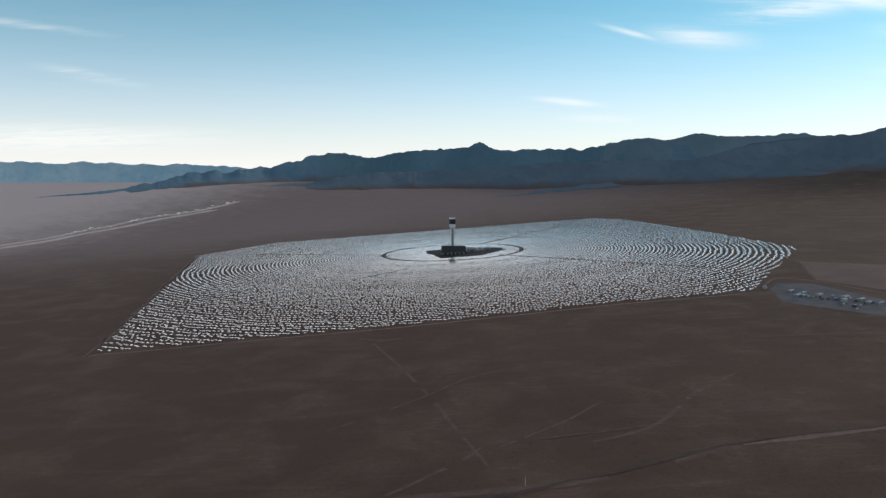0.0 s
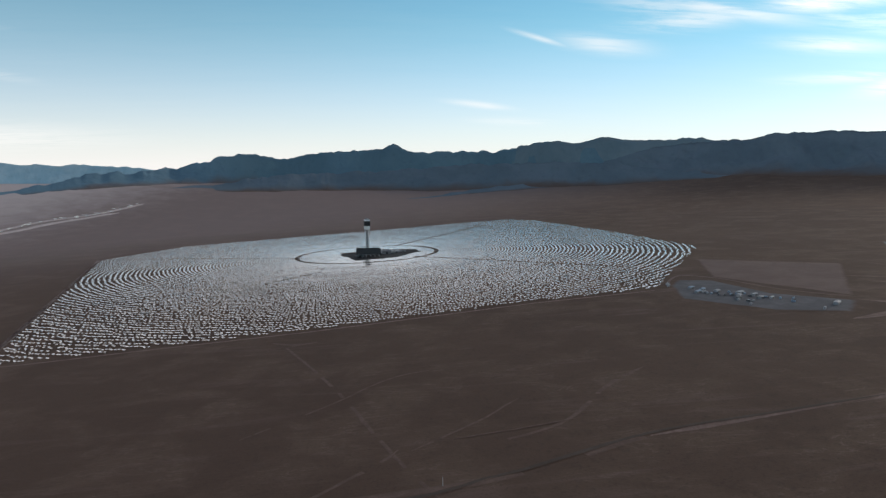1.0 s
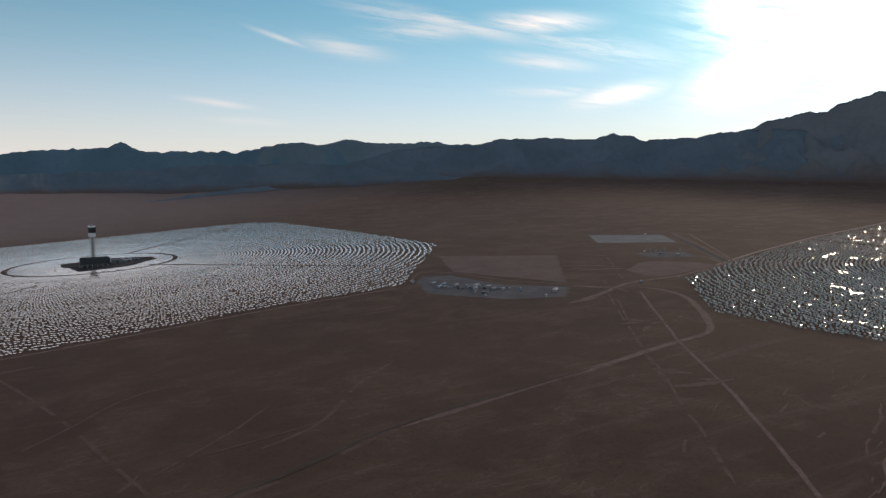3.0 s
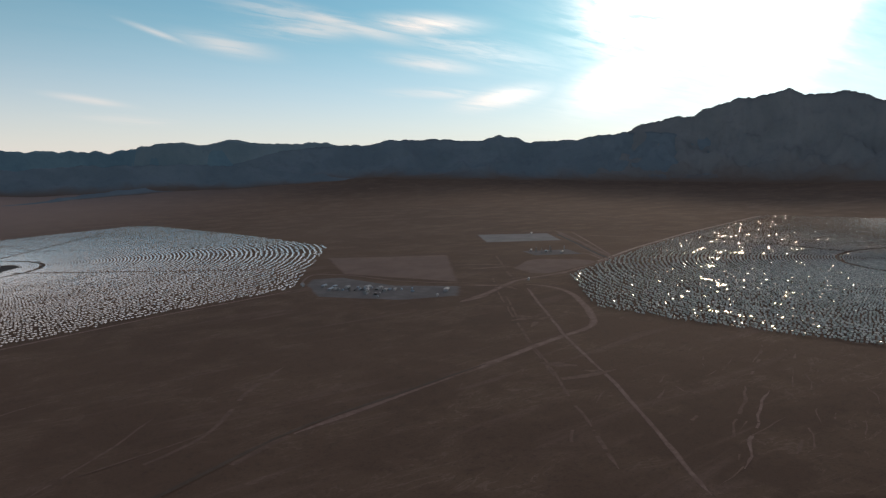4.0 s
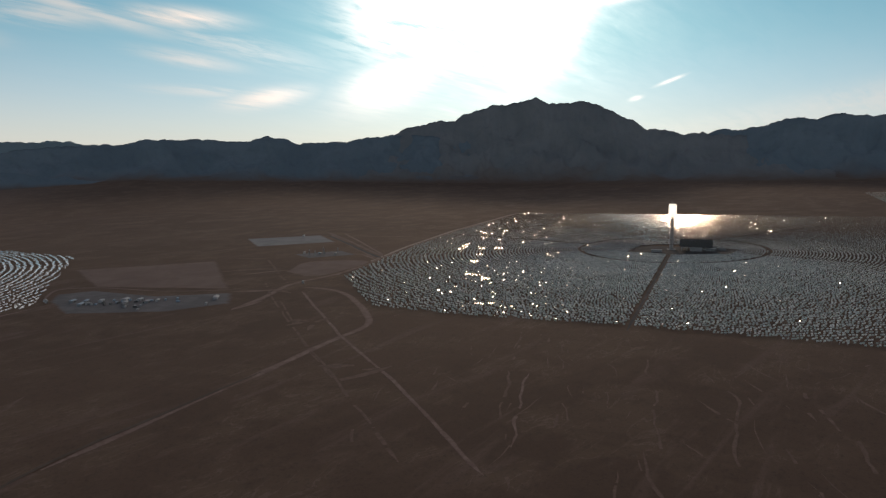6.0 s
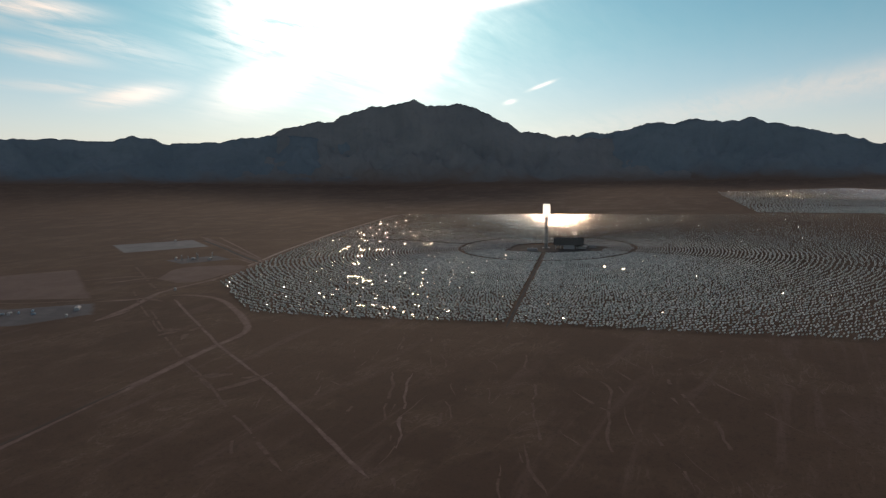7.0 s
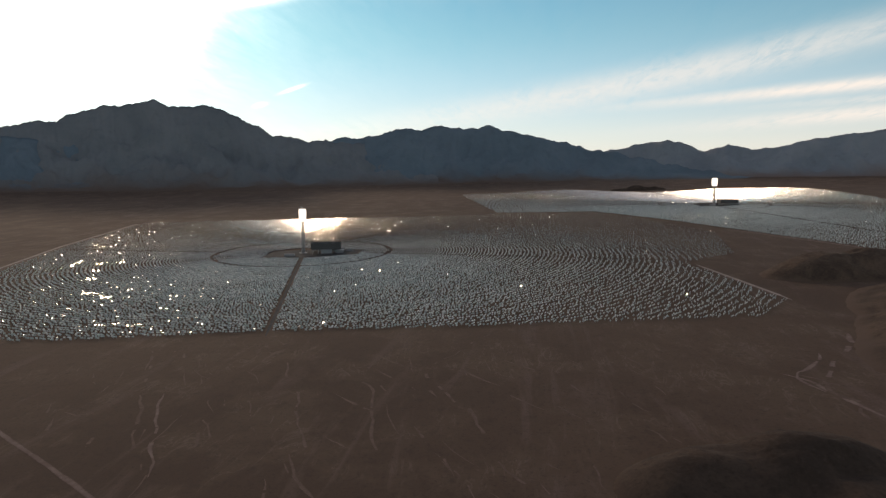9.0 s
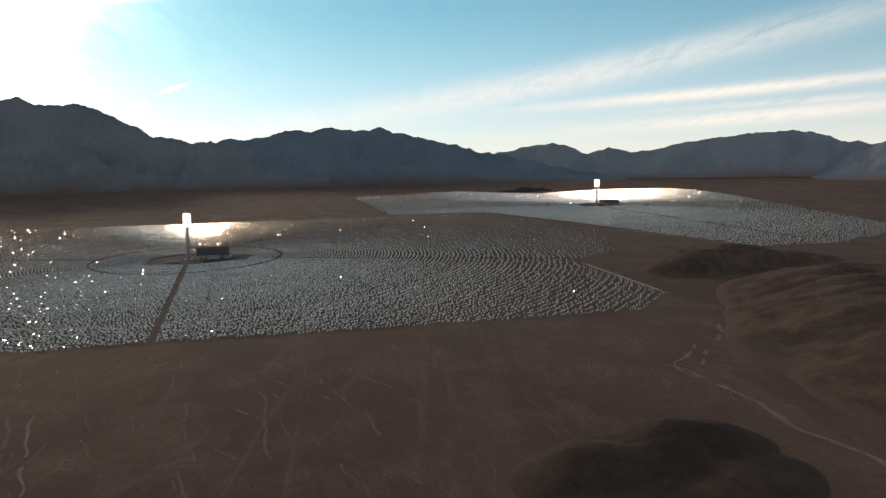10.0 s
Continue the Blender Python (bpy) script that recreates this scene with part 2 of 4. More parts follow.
M_DESERT = desert_material()
# aerial haze painted into the rock: pale blue for the farthest hills
M_FAR = rock_material("hazed_far_rock", (0.34, 0.53, 0.62), (0.50, 0.65, 0.70), 0.004)
# the nearer ranges hold haze as a blue-grey tint, paler on back crests
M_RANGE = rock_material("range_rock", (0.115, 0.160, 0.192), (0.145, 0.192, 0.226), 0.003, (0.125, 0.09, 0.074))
M_SOUTH_HAZE = rock_material("south_haze_rock", (0.115, 0.205, 0.262), (0.15, 0.25, 0.305), 0.003, (0.15, 0.125, 0.12))
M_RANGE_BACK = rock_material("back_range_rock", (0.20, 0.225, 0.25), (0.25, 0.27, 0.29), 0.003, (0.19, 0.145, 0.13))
M_BLUE_HAZE = rock_material("blue_haze_rock", (0.15, 0.22, 0.26), (0.195, 0.26, 0.30), 0.003)
# haze tint again, lightened to stand in for sun glare on the peak
M_PEAK = rock_material("hazed_peak_rock", (0.15, 0.168, 0.18), (0.185, 0.20, 0.21), 0.003, (0.125, 0.088, 0.07))
# darkened hill rock: the near knoll's shaded side is painted into its colour
M_DARK_HILL = rock_material("dark_hill_rock", (0.050, 0.034, 0.026), (0.076, 0.050, 0.037), 0.02, (0.078, 0.05, 0.037))
M_HILL = rock_material("hill_rock", (0.074, 0.049, 0.036), (0.125, 0.083, 0.059), 0.02, (0.112, 0.074, 0.056))
M_TRACK = dirt_material("pale_dirt", (0.16, 0.103, 0.085), (0.235, 0.16, 0.136), 0.09)
M_FAINT = dirt_material("faint_dirt", (0.120, 0.077, 0.060), (0.168, 0.110, 0.086), 0.09)
M_GRADED = dirt_material("graded_soil", (0.145, 0.098, 0.083), (0.18, 0.126, 0.108), 0.02)
M_SILT = dirt_material("pond_silt", (0.17, 0.178, 0.185), (0.23, 0.232, 0.238), 0.02)
M_GRAVEL = dirt_material("grey_gravel", (0.10, 0.10, 0.106), (0.145, 0.142, 0.148), 0.03)
M_PAD = dirt_material("dark_gravel", (0.045, 0.045, 0.045), (0.07, 0.068, 0.066), 0.04)
M_RING = dirt_material("ring_road_gravel", (0.05, 0.05, 0.052), (0.075, 0.072, 0.072), 0.06)
M_PAVED = dirt_material("worn_paving", (0.076, 0.056, 0.045), (0.10, 0.075, 0.061), 0.05)
M_TARMAC = dirt_material("highway_tarmac", (0.55, 0.45, 0.41), (0.72, 0.61, 0.56), 0.03)
M_BRIGHT = dirt_material("crushed_stone", (0.26, 0.20, 0.175), (0.36, 0.29, 0.255), 0.05)
M_MIRROR = mirror_material()
M_BACK = backing_material()
M_STEEL = plain_material("galvanised_steel", (0.30, 0.31, 0.32), 0.5, 0.3)
M_DARK = plain_material("dark_cladding", (0.045, 0.05, 0.052), 0.6)
M_GREY = plain_material("grey_cladding", (0.22, 0.23, 0.235), 0.6)
M_WHITE = plain_material("white_sheet_metal", (0.54, 0.54, 0.53), 0.45, 0.0, 0.15)
M_DUSTY = plain_material("dusty_white_sheet", (0.33, 0.34, 0.345), 0.6, 0.0, 0.35)
M_SHIELD = plain_material("white_heat_shield", (0.86, 0.86, 0.84), 0.5, 0.0, 0.08)
M_BLUE = plain_material("blue_roof_sheet", (0.22, 0.31, 0.39), 0.45, 0.0, 0.2)
M_BLACK = plain_material("receiver_black", (0.02, 0.02, 0.022), 0.6)
M_RUBBER = plain_material("tyre_rubber", (0.02, 0.02, 0.02), 0.9)
# emission painted in for mirrored sunlight; the receivers are no lamps
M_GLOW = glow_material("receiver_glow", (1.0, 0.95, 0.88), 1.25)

# ---- ground ----
GX, GY = 0.0406, -0.0080            # the fan rises gently to the west
RIM_AZ = [-180, -60, -33, -22, -12, 0, 6, 10, 21, 32, 45, 60, 80, 105, 125, 180]
RIM_EL = [-2.2, -1.5, -1.0, -1.15, -1.2, -1.5, -1.7, -1.6, -1.2, -0.5, -0.55, -0.6, -0.35, -0.15, -0.2, -2.2]
RIM = 4500.0


def ground_z(x, y):
    """Height of the desert floor: an even fan that steepens towards the foot of the ranges."""
    x, y = np.asarray(x, float), np.asarray(y, float)
    az = np.degrees(np.arctan2(x, y))
    s = np.clip((np.hypot(x, y) - 3100) / 1400, 0, None) ** 1.5
    rise = EYE_Z + RIM * np.tan(np.radians(np.interp(az, RIM_AZ, RIM_EL)))
    plane = RIM * (GX * np.sin(np.radians(az)) + GY * np.cos(np.radians(az)))
    z = GX * x + GY * y + s * (rise - plane)
    r = np.hypot(x, y)
    far = EYE_Z + r * np.tan(np.radians(np.interp(az, RIM_AZ, RIM_EL) + (r - RIM) * 0.0004))
    return np.where(r > RIM, far, z)


def mesh_from(name, verts, faces, mats, smooth=False, index=None):
    me = bpy.data.meshes.new(name)
    verts, faces = np.asarray(verts, np.float32), np.asarray(faces, np.int32)
    k = faces.shape[1]
    me.vertices.add(len(verts))
    me.vertices.foreach_set("co", verts.ravel())
    me.loops.add(faces.size)
    me.loops.foreach_set("vertex_index", faces.ravel())
    me.polygons.add(len(faces))
    me.polygons.foreach_set("loop_start", np.arange(0, faces.size, k, dtype=np.int32))
    me.polygons.foreach_set("loop_total", np.full(len(faces), k, np.int32))
    for m in mats:
        me.materials.append(m)
    if index is not None:
        me.polygons.foreach_set("material_index", np.asarray(index, np.int32))
    me.polygons.foreach_set("use_smooth", np.full(len(faces), smooth, bool))
    me.update(calc_edges=True)
    me.validate()
    return me


def grid_faces(nu, nv, wrap=False):
    """Quads of a grid of nu by nv points, v running fastest."""
    i, j = np.meshgrid(np.arange(nu if wrap else nu - 1), np.arange(nv - 1), indexing="ij")
    a, b = i * nv + j, ((i + 1) % nu) * nv + j
    return np.stack([a, a + 1, b + 1, b], -1).reshape(-1, 4)


def make_ground():
    az = np.radians(np.arange(-180, 180, 0.5))
    r = np.concatenate([[0.01], np.geomspace(2, 400, 20), np.arange(430, 4960, 30)])
    A, R = np.meshgrid(az, r, indexing="ij")
    x, y = R * np.sin(A), R * np.cos(A)
    v = np.stack([x, y, ground_z(x, y)], -1).reshape(-1, 3)
    f = grid_faces(len(az), len(r), True)[:, ::-1]
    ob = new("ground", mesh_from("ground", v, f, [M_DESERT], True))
    return tagged(ob, "brown gravel desert floor with dark scrub and pale washes", "ground", kind="structure")


make_ground()


def fractal(x, y, z, octaves=5, ridged=False):
    """Layered noise for arrays of points."""
    out = np.empty(len(x))
    for i in range(len(x)):
        p, a, f, t = Vector((x[i], y[i], z)), 1.0, 1.0, 0.0
        for _ in range(octaves):
            n = noise.noise(p * f)
            t += a * ((1 - 2 * abs(n)) if ridged else n)
            a, f = a * 0.5, f * 2.1
        out[i] = t
    return out


def foot_distance(az, el):
    """How far off the plain reaches a given angle below the eye's level, for arrays of azimuths."""
    d = np.arange(3000.0, 4900.0, 3.0)
    a = np.radians(az)[:, None]
    g = np.degrees(np.arctan2(ground_z(d * np.sin(a), d * np.cos(a)) - EYE_Z, d))
    g = np.maximum.accumulate(g, axis=1)
    r = d[np.clip((g < el[:, None]).sum(1), 0, len(d) - 1)]
    return np.convolve(np.pad(r, 6, mode="edge"), np.ones(13) / 13, mode="valid")


def mountain_range(name, label, peaks, foot, depth, mat, seed, step=0.1, rough=0.15, spur=0.34, apron_bend=1.9):
    """A range seen from the plain: peaks are (azimuth, angle above the eye's level) of its summits and saddles, foot the same
    of the line where it meets the plain, depth (azimuth, metres) from foot to crest. Spurs and gullies run down from the crest,
    and an apron of scree eases the slope into the plain."""
    az = np.arange(peaks[0][0], peaks[-1][0] + step / 2, step)
    n = len(az)
    base = np.interp(az, *zip(*peaks))
    soft = np.convolve(np.pad(base, 3, mode="edge"), np.array([1, 2, 3, 4, 3, 2, 1]) / 16, mode="valid")
    jag = fractal(az * 1.1, az * 0 + seed, 0.3, 5) * rough
    fade = np.clip(np.minimum(az - az[0], az[-1] - az) / 1.5, 0, 1)
    el = soft + jag * fade
    a = np.radians(az)
    t = np.concatenate([np.linspace(0, 1, 34), [1.06, 1.12]])
    A, T = np.meshgrid(a, t, indexing="ij")
    wander = fractal(az * 0.35, az * 0 + seed + 7, 1.3, 3) * 30
    front = foot_distance(az, np.interp(az, *zip(*foot)) + fractal(az * 0.4, az * 0 + seed + 3, 4.1, 2) * 0.06)
    deep = np.interp(az, *zip(*depth))
    ridge = np.clip(front + deep + wander * np.clip(deep / 300, 0, 1), front + 30, 4930)
    R = np.minimum(front[:, None] + (ridge - front)[:, None] * T, 4960)
    x, y = R * np.sin(A), R * np.cos(A)
    under = ground_z(x, y)
    crest = EYE_Z + ridge * np.tan(np.radians(el))
    k = np.clip(T, 0, 1) ** apron_bend
    f0 = ground_z(ridge * np.sin(a), ridge * np.cos(a))
    taper = np.clip(np.minimum(az - az[0], az[-1] - az) / 3.0, 0, 1)
    high = (np.maximum(crest - f0, 2) * taper)[:, None]
    cut = fractal((x / 210).ravel(), (y / 210).ravel(), seed * 1.7, 5, True).reshape(x.shape)
    cut = (cut - 0.9) * spur * np.clip(T * (1 - T) * 4, 0, 1)
    z = under - 0.6 + high * (k + cut * k ** 0.4 * 0.7) - 4 * (T < 0.01)
    z[:, -2] = z[:, -3] - high[:, 0] * 0.25
    z[:, -1] = under[:, -1] - 8
    v = np.stack([x, y, z], -1).reshape(-1, 3)
    me = mesh_from(name, v, grid_faces(n, len(t))[:, ::-1], [mat], True)
    me.attributes.new("scree", "FLOAT", "POINT").data.foreach_set("value", (1 - np.clip(T, 0, 1)).ravel().astype(np.float32))
    return tagged(new(name, me), label, "mountain", kind="structure")


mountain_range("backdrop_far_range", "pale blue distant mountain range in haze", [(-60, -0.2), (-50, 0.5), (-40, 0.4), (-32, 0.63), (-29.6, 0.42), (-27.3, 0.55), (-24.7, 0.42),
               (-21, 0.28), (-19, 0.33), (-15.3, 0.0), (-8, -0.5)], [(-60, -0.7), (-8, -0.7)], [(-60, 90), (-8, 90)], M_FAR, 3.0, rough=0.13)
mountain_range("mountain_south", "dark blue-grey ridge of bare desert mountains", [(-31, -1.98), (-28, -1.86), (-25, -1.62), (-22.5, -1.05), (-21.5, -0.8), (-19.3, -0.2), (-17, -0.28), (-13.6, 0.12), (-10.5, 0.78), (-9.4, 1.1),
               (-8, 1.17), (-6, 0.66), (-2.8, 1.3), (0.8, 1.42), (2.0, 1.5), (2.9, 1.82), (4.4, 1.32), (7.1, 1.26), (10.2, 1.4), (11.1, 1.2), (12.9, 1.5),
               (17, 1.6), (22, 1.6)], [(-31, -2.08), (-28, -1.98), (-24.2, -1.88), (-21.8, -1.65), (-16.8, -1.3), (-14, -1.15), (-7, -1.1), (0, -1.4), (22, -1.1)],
               [(-31, 30), (-28, 50), (-24, 130), (-19, 260), (-14, 330), (-7, 400), (22, 420)], M_SOUTH_HAZE, 11.0, rough=0.2)
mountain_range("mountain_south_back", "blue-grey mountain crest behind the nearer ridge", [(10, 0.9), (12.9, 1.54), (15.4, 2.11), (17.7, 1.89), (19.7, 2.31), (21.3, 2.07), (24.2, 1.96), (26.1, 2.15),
               (28.4, 1.93), (31, 1.4), (34, 0.8)], [(10, 0.0), (34, 0.0)], [(10, 60), (34, 60)], M_BLUE_HAZE, 19.0)
mountain_range("mountain_foothills", "low dark foothills at the edge of the plain", [(-15, -1.7), (-12.2, -1.45), (-9, -0.95), (-6.2, -0.5), (-2, -0.4), (2, -0.25), (8, 0.15), (14, 0.4), (20, 0.3), (25, -0.3), (30, -0.7)],
               [(-15, -1.78), (-12, -1.6), (-10, -1.9), (0, -1.82), (6, -1.95), (20, -1.5), (30, -0.8)], [(-15, 60), (-10, 200), (14, 260), (30, 120)], M_RANGE, 27.0, rough=0.16)
mountain_range("mountain_toe", "low dark spur running out on the plain", [(3, -2.6), (5.5, -2.42), (8, -2.0), (10, -1.72), (13, -1.4), (17, -1.15), (21, -1.0), (26, -0.7), (30, -0.6)],
               [(3, -2.66), (5.9, -2.52), (9.85, -2.12), (15, -1.75), (20.7, -1.47), (30, -0.7)], [(3, 40), (8, 110), (16, 200), (30, 120)], M_RANGE, 31.0, rough=0.08)
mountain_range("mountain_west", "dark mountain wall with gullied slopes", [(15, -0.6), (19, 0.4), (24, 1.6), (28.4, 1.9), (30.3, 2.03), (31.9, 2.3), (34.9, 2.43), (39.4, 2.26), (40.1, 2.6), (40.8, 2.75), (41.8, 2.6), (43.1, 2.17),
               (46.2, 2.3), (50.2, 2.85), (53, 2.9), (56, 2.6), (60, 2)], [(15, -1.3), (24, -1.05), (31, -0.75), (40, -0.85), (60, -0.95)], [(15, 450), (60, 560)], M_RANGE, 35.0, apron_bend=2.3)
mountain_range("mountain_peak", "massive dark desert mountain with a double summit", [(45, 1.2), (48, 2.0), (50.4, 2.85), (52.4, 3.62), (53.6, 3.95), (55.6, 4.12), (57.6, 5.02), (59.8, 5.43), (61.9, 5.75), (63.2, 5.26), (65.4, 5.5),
               (67.2, 5.02), (68.9, 4.1), (70.3, 3.46), (71.9, 3.05), (75, 2.8), (80, 2.3), (86, 1.2)], [(45, -0.9), (60, -1.0), (70, -0.9), (86, -0.6)], [(45, 600), (60, 720), (86, 600)], M_PEAK, 43.0, rough=0.24, apron_bend=2.3)
mountain_range("mountain_northwest", "dark rounded mountain range behind the mirror field", [(69, 1.5), (72, 2.6), (75.4, 2.94), (78.8, 3.38), (80.7, 3.9), (82.3, 3.84), (84, 4.02), (85.8, 3.76), (87.6, 4.03), (88.5, 3.8), (90.3, 3.42),
               (93.5, 2.63), (96.7, 1.9), (100, 1.2), (104, 0.4), (108, 0.0)], [(69, -0.7), (85, -0.55), (108, -0.35)], [(69, 520), (95, 520), (108, 350)], M_RANGE, 51.0, rough=0.2, apron_bend=2.2)
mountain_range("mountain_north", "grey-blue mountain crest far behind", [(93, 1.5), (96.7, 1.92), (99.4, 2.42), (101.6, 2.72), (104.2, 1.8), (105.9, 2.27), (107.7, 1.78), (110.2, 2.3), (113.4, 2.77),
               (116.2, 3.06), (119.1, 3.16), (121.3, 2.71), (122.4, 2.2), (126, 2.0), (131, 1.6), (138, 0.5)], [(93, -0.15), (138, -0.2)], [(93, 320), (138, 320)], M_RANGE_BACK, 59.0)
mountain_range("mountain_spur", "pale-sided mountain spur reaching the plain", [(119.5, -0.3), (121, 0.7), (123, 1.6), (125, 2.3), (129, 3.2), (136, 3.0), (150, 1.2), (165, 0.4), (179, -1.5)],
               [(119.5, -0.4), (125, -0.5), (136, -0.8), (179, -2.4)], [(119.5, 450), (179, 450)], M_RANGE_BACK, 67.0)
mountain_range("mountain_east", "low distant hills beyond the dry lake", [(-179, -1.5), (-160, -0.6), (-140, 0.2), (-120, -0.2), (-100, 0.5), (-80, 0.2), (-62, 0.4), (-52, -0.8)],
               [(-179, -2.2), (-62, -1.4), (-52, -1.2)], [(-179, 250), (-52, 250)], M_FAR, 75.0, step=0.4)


# ---- helpers for things ----
def part(name, bm, mat, parent=None, label=""):
    """One mesh object from a bmesh, under a thing or a part."""
    me = bpy.data.meshes.new(name)
    bm.to_mesh(me)
    bm.free()
    me.materials.append(mat)
    ob = new(name, me)
    ob.parent = parent
    if label:
        ob["label"] = label
    return ob


def add_box(bm, x, y, z, sx, sy, sz, bevel=0.0, taper=1.0):
    """A box with its base centre at x, y, z."""
    v = bmesh.ops.create_cube(bm, size=1)["verts"]
    for q in v:
        k = taper if q.co.z > 0 else 1.0
        q.co = Vector((x + q.co.x * sx * k, y + q.co.y * sy * k, z + (q.co.z + 0.5) * sz))
    if bevel:
        bmesh.ops.bevel(bm, geom=list({e for q in v for e in q.link_edges}), offset=bevel, segments=1, affect="EDGES")
    return v


def box(x, y, z, sx, sy, sz, bevel=0.0, taper=1.0):
    bm = bmesh.new()
    add_box(bm, x, y, z, sx, sy, sz, bevel, taper)
    return bm


def add_tube(bm, x, y, z, r0, r1, h, seg=16):
    m = Matrix.Translation((x, y, z + h / 2))
    bmesh.ops.create_cone(bm, cap_ends=True, segments=seg, radius1=r0, radius2=r1, depth=h, matrix=m)


def tube(x, y, z, r0, r1, h, seg=16):
    bm = bmesh.new()
    add_tube(bm, x, y, z, r0, r1, h, seg)
    return bm


def add_bar(bm, a, b, w):
    """A square bar from a to b."""
    a, b = Vector(a), Vector(b)
    m = Matrix.Translation((a + b) / 2) @ (b - a).to_track_quat("Z", "Y").to_matrix().to_4x4() @ Matrix.Diagonal((w, w, (b - a).length, 1))
    bmesh.ops.create_cube(bm, size=1, matrix=m)


def empty(name, x, y, turn=0.0, lift=0.0, label="", category="", group="", size=1.0):
    ob = new(name)
    ob.matrix_world = pose(x, y, float(ground_z(x, y)) + lift, 0, 0, turn) @ Matrix.Diagonal((size, size, size, 1))
    return tagged(ob, label, category, group)


def smooth_line(points, gap=18.0):
    """Points along a soft curve through the given corners."""
    p = np.array(points, float)
    q = np.vstack([2 * p[0] - p[1], p, 2 * p[-1] - p[-2]])
    out = []
    for i in range(1, len(q) - 2):
        n = max(2, int(np.hypot(*(q[i + 1] - q[i])) / gap))
        for t in np.arange(n) / n:
            a, b, c, d = q[i - 1], q[i], q[i + 1], q[i + 2]
            out.append(0.5 * (2 * b + (c - a) * t + (2 * a - 5 * b + 4 * c - d) * t ** 2 + (3 * b - a - 3 * c + d) * t ** 3))
    return np.vstack([out, p[-1]])


def ribbon(name, points, width, mat, label, category="dirt road", lift=0.09, ragged=0.12, seed=1.0, meander=0.0, buried=0.0):
    """A road or wash laid on the ground: a thin slab with a worn, uneven edge."""
    c = smooth_line(points, 8.0 if meander else 18.0)
    k = np.arange(len(c))
    c = c + meander * np.column_stack([fractal(k * 0.13, k * 0 + seed, 2.5, 4), fractal(k * 0.13, k * 0 + seed, 9.5, 4)])
    d = np.gradient(c, axis=0)
    d /= np.linalg.norm(d, axis=1)[:, None]
    nrm = np.stack([-d[:, 1], d[:, 0]], -1)
    i = np.arange(len(c))
    wl = width * 0.62 * (1 + ragged * 2 * fractal(i * 0.31, i * 0 + seed, 0.5, 3))
    wr = width * 0.62 * (1 + ragged * 2 * fractal(i * 0.31, i * 0 + seed, 5.5, 3))
    end = np.clip(np.minimum(i, i[::-1]) / 2.0, 0.25, 1)
    # in places drifted soil lies over it
    drift = np.minimum(0, buried * (fractal(i * 0.37, i * 0 + seed, 13.5, 4) - 0.1))
    cols = []
    for k, drop in ((-1.0, -0.03), (-0.8, 0.0), (0.0, 0.0), (0.8, 0.0), (1.0, -0.03)):
        off = nrm * ((wl if k < 0 else wr) * end * k)[:, None]
        xy = c + off
        far = np.clip((np.hypot(xy[:, 0], xy[:, 1]) - 3000) / 1000, 0, 1)
        cols.append(np.column_stack([xy, ground_z(xy[:, 0], xy[:, 1]) + lift + far * 1.6 + drop + drift]))
    v = np.stack(cols, 1).reshape(-1, 3)
    me = mesh_from(name, v, grid_faces(len(c), 5), [mat], True)
    me.attributes.new("edge", "FLOAT", "POINT").data.foreach_set("value", np.tile([1.1, 0.6, 0.0, 0.6, 1.1], len(c)).astype(np.float32))
    ob = new(name, me)
    return tagged(ob, label, category, kind="structure")


def apron(name, points, mat, label, category="graded ground", lift=0.25, seed=1.0, sharp=False):
    """A levelled piece of ground with soft, uneven edges."""
    c = smooth_line(list(points) + [points[0]], 25.0)[:-1]
    if sharp:
        ring = np.array(list(points) + [points[0]], float)
        c = np.vstack([a + (b - a) * t for a, b in zip(ring, ring[1:]) for t in np.arange(12)[:, None] / 12])
    mid = c.mean(0)
    wob = 1 + (0.02 if sharp else 0.06) * fractal(c[:, 0] / 60, c[:, 1] / 60, seed, 3)
    rings = [(0.0, 0.0), (0.35, 0.0), (0.7, 0.0), (0.92, 0.0), (1.02, -0.15)]
    cols = []
    for k, drop in rings:
        xy = mid + (c - mid) * (k * wob)[:, None]
        cols.append(np.column_stack([xy, ground_z(xy[:, 0], xy[:, 1]) + lift + drop]))
    v = np.stack(cols, 1).reshape(-1, 3)
    me = mesh_from(name, v, grid_faces(len(c), len(rings), True), [mat], True)
    me.attributes.new("edge", "FLOAT", "POINT").data.foreach_set("value", np.tile([0.0, 0.0, 0.0, 0.3, 1.1], len(c)).astype(np.float32))
    ob = new(name, me)
    return tagged(ob, label, category, kind="structure")


# ---- mirror fields ----
def inside(px, py, poly):
    hit = np.zeros(len(px), bool)
    j = len(poly) - 1
    for i in range(len(poly)):
        (xi, yi), (xj, yj) = poly[i], poly[j]
        cross = ((yi > py) != (yj > py)) & (px < (xj - xi) * (py - yi) / (yj - yi + 1e-9) + xi)
        hit ^= cross
        j = i
    return hit


RING_ROAD = 189.0


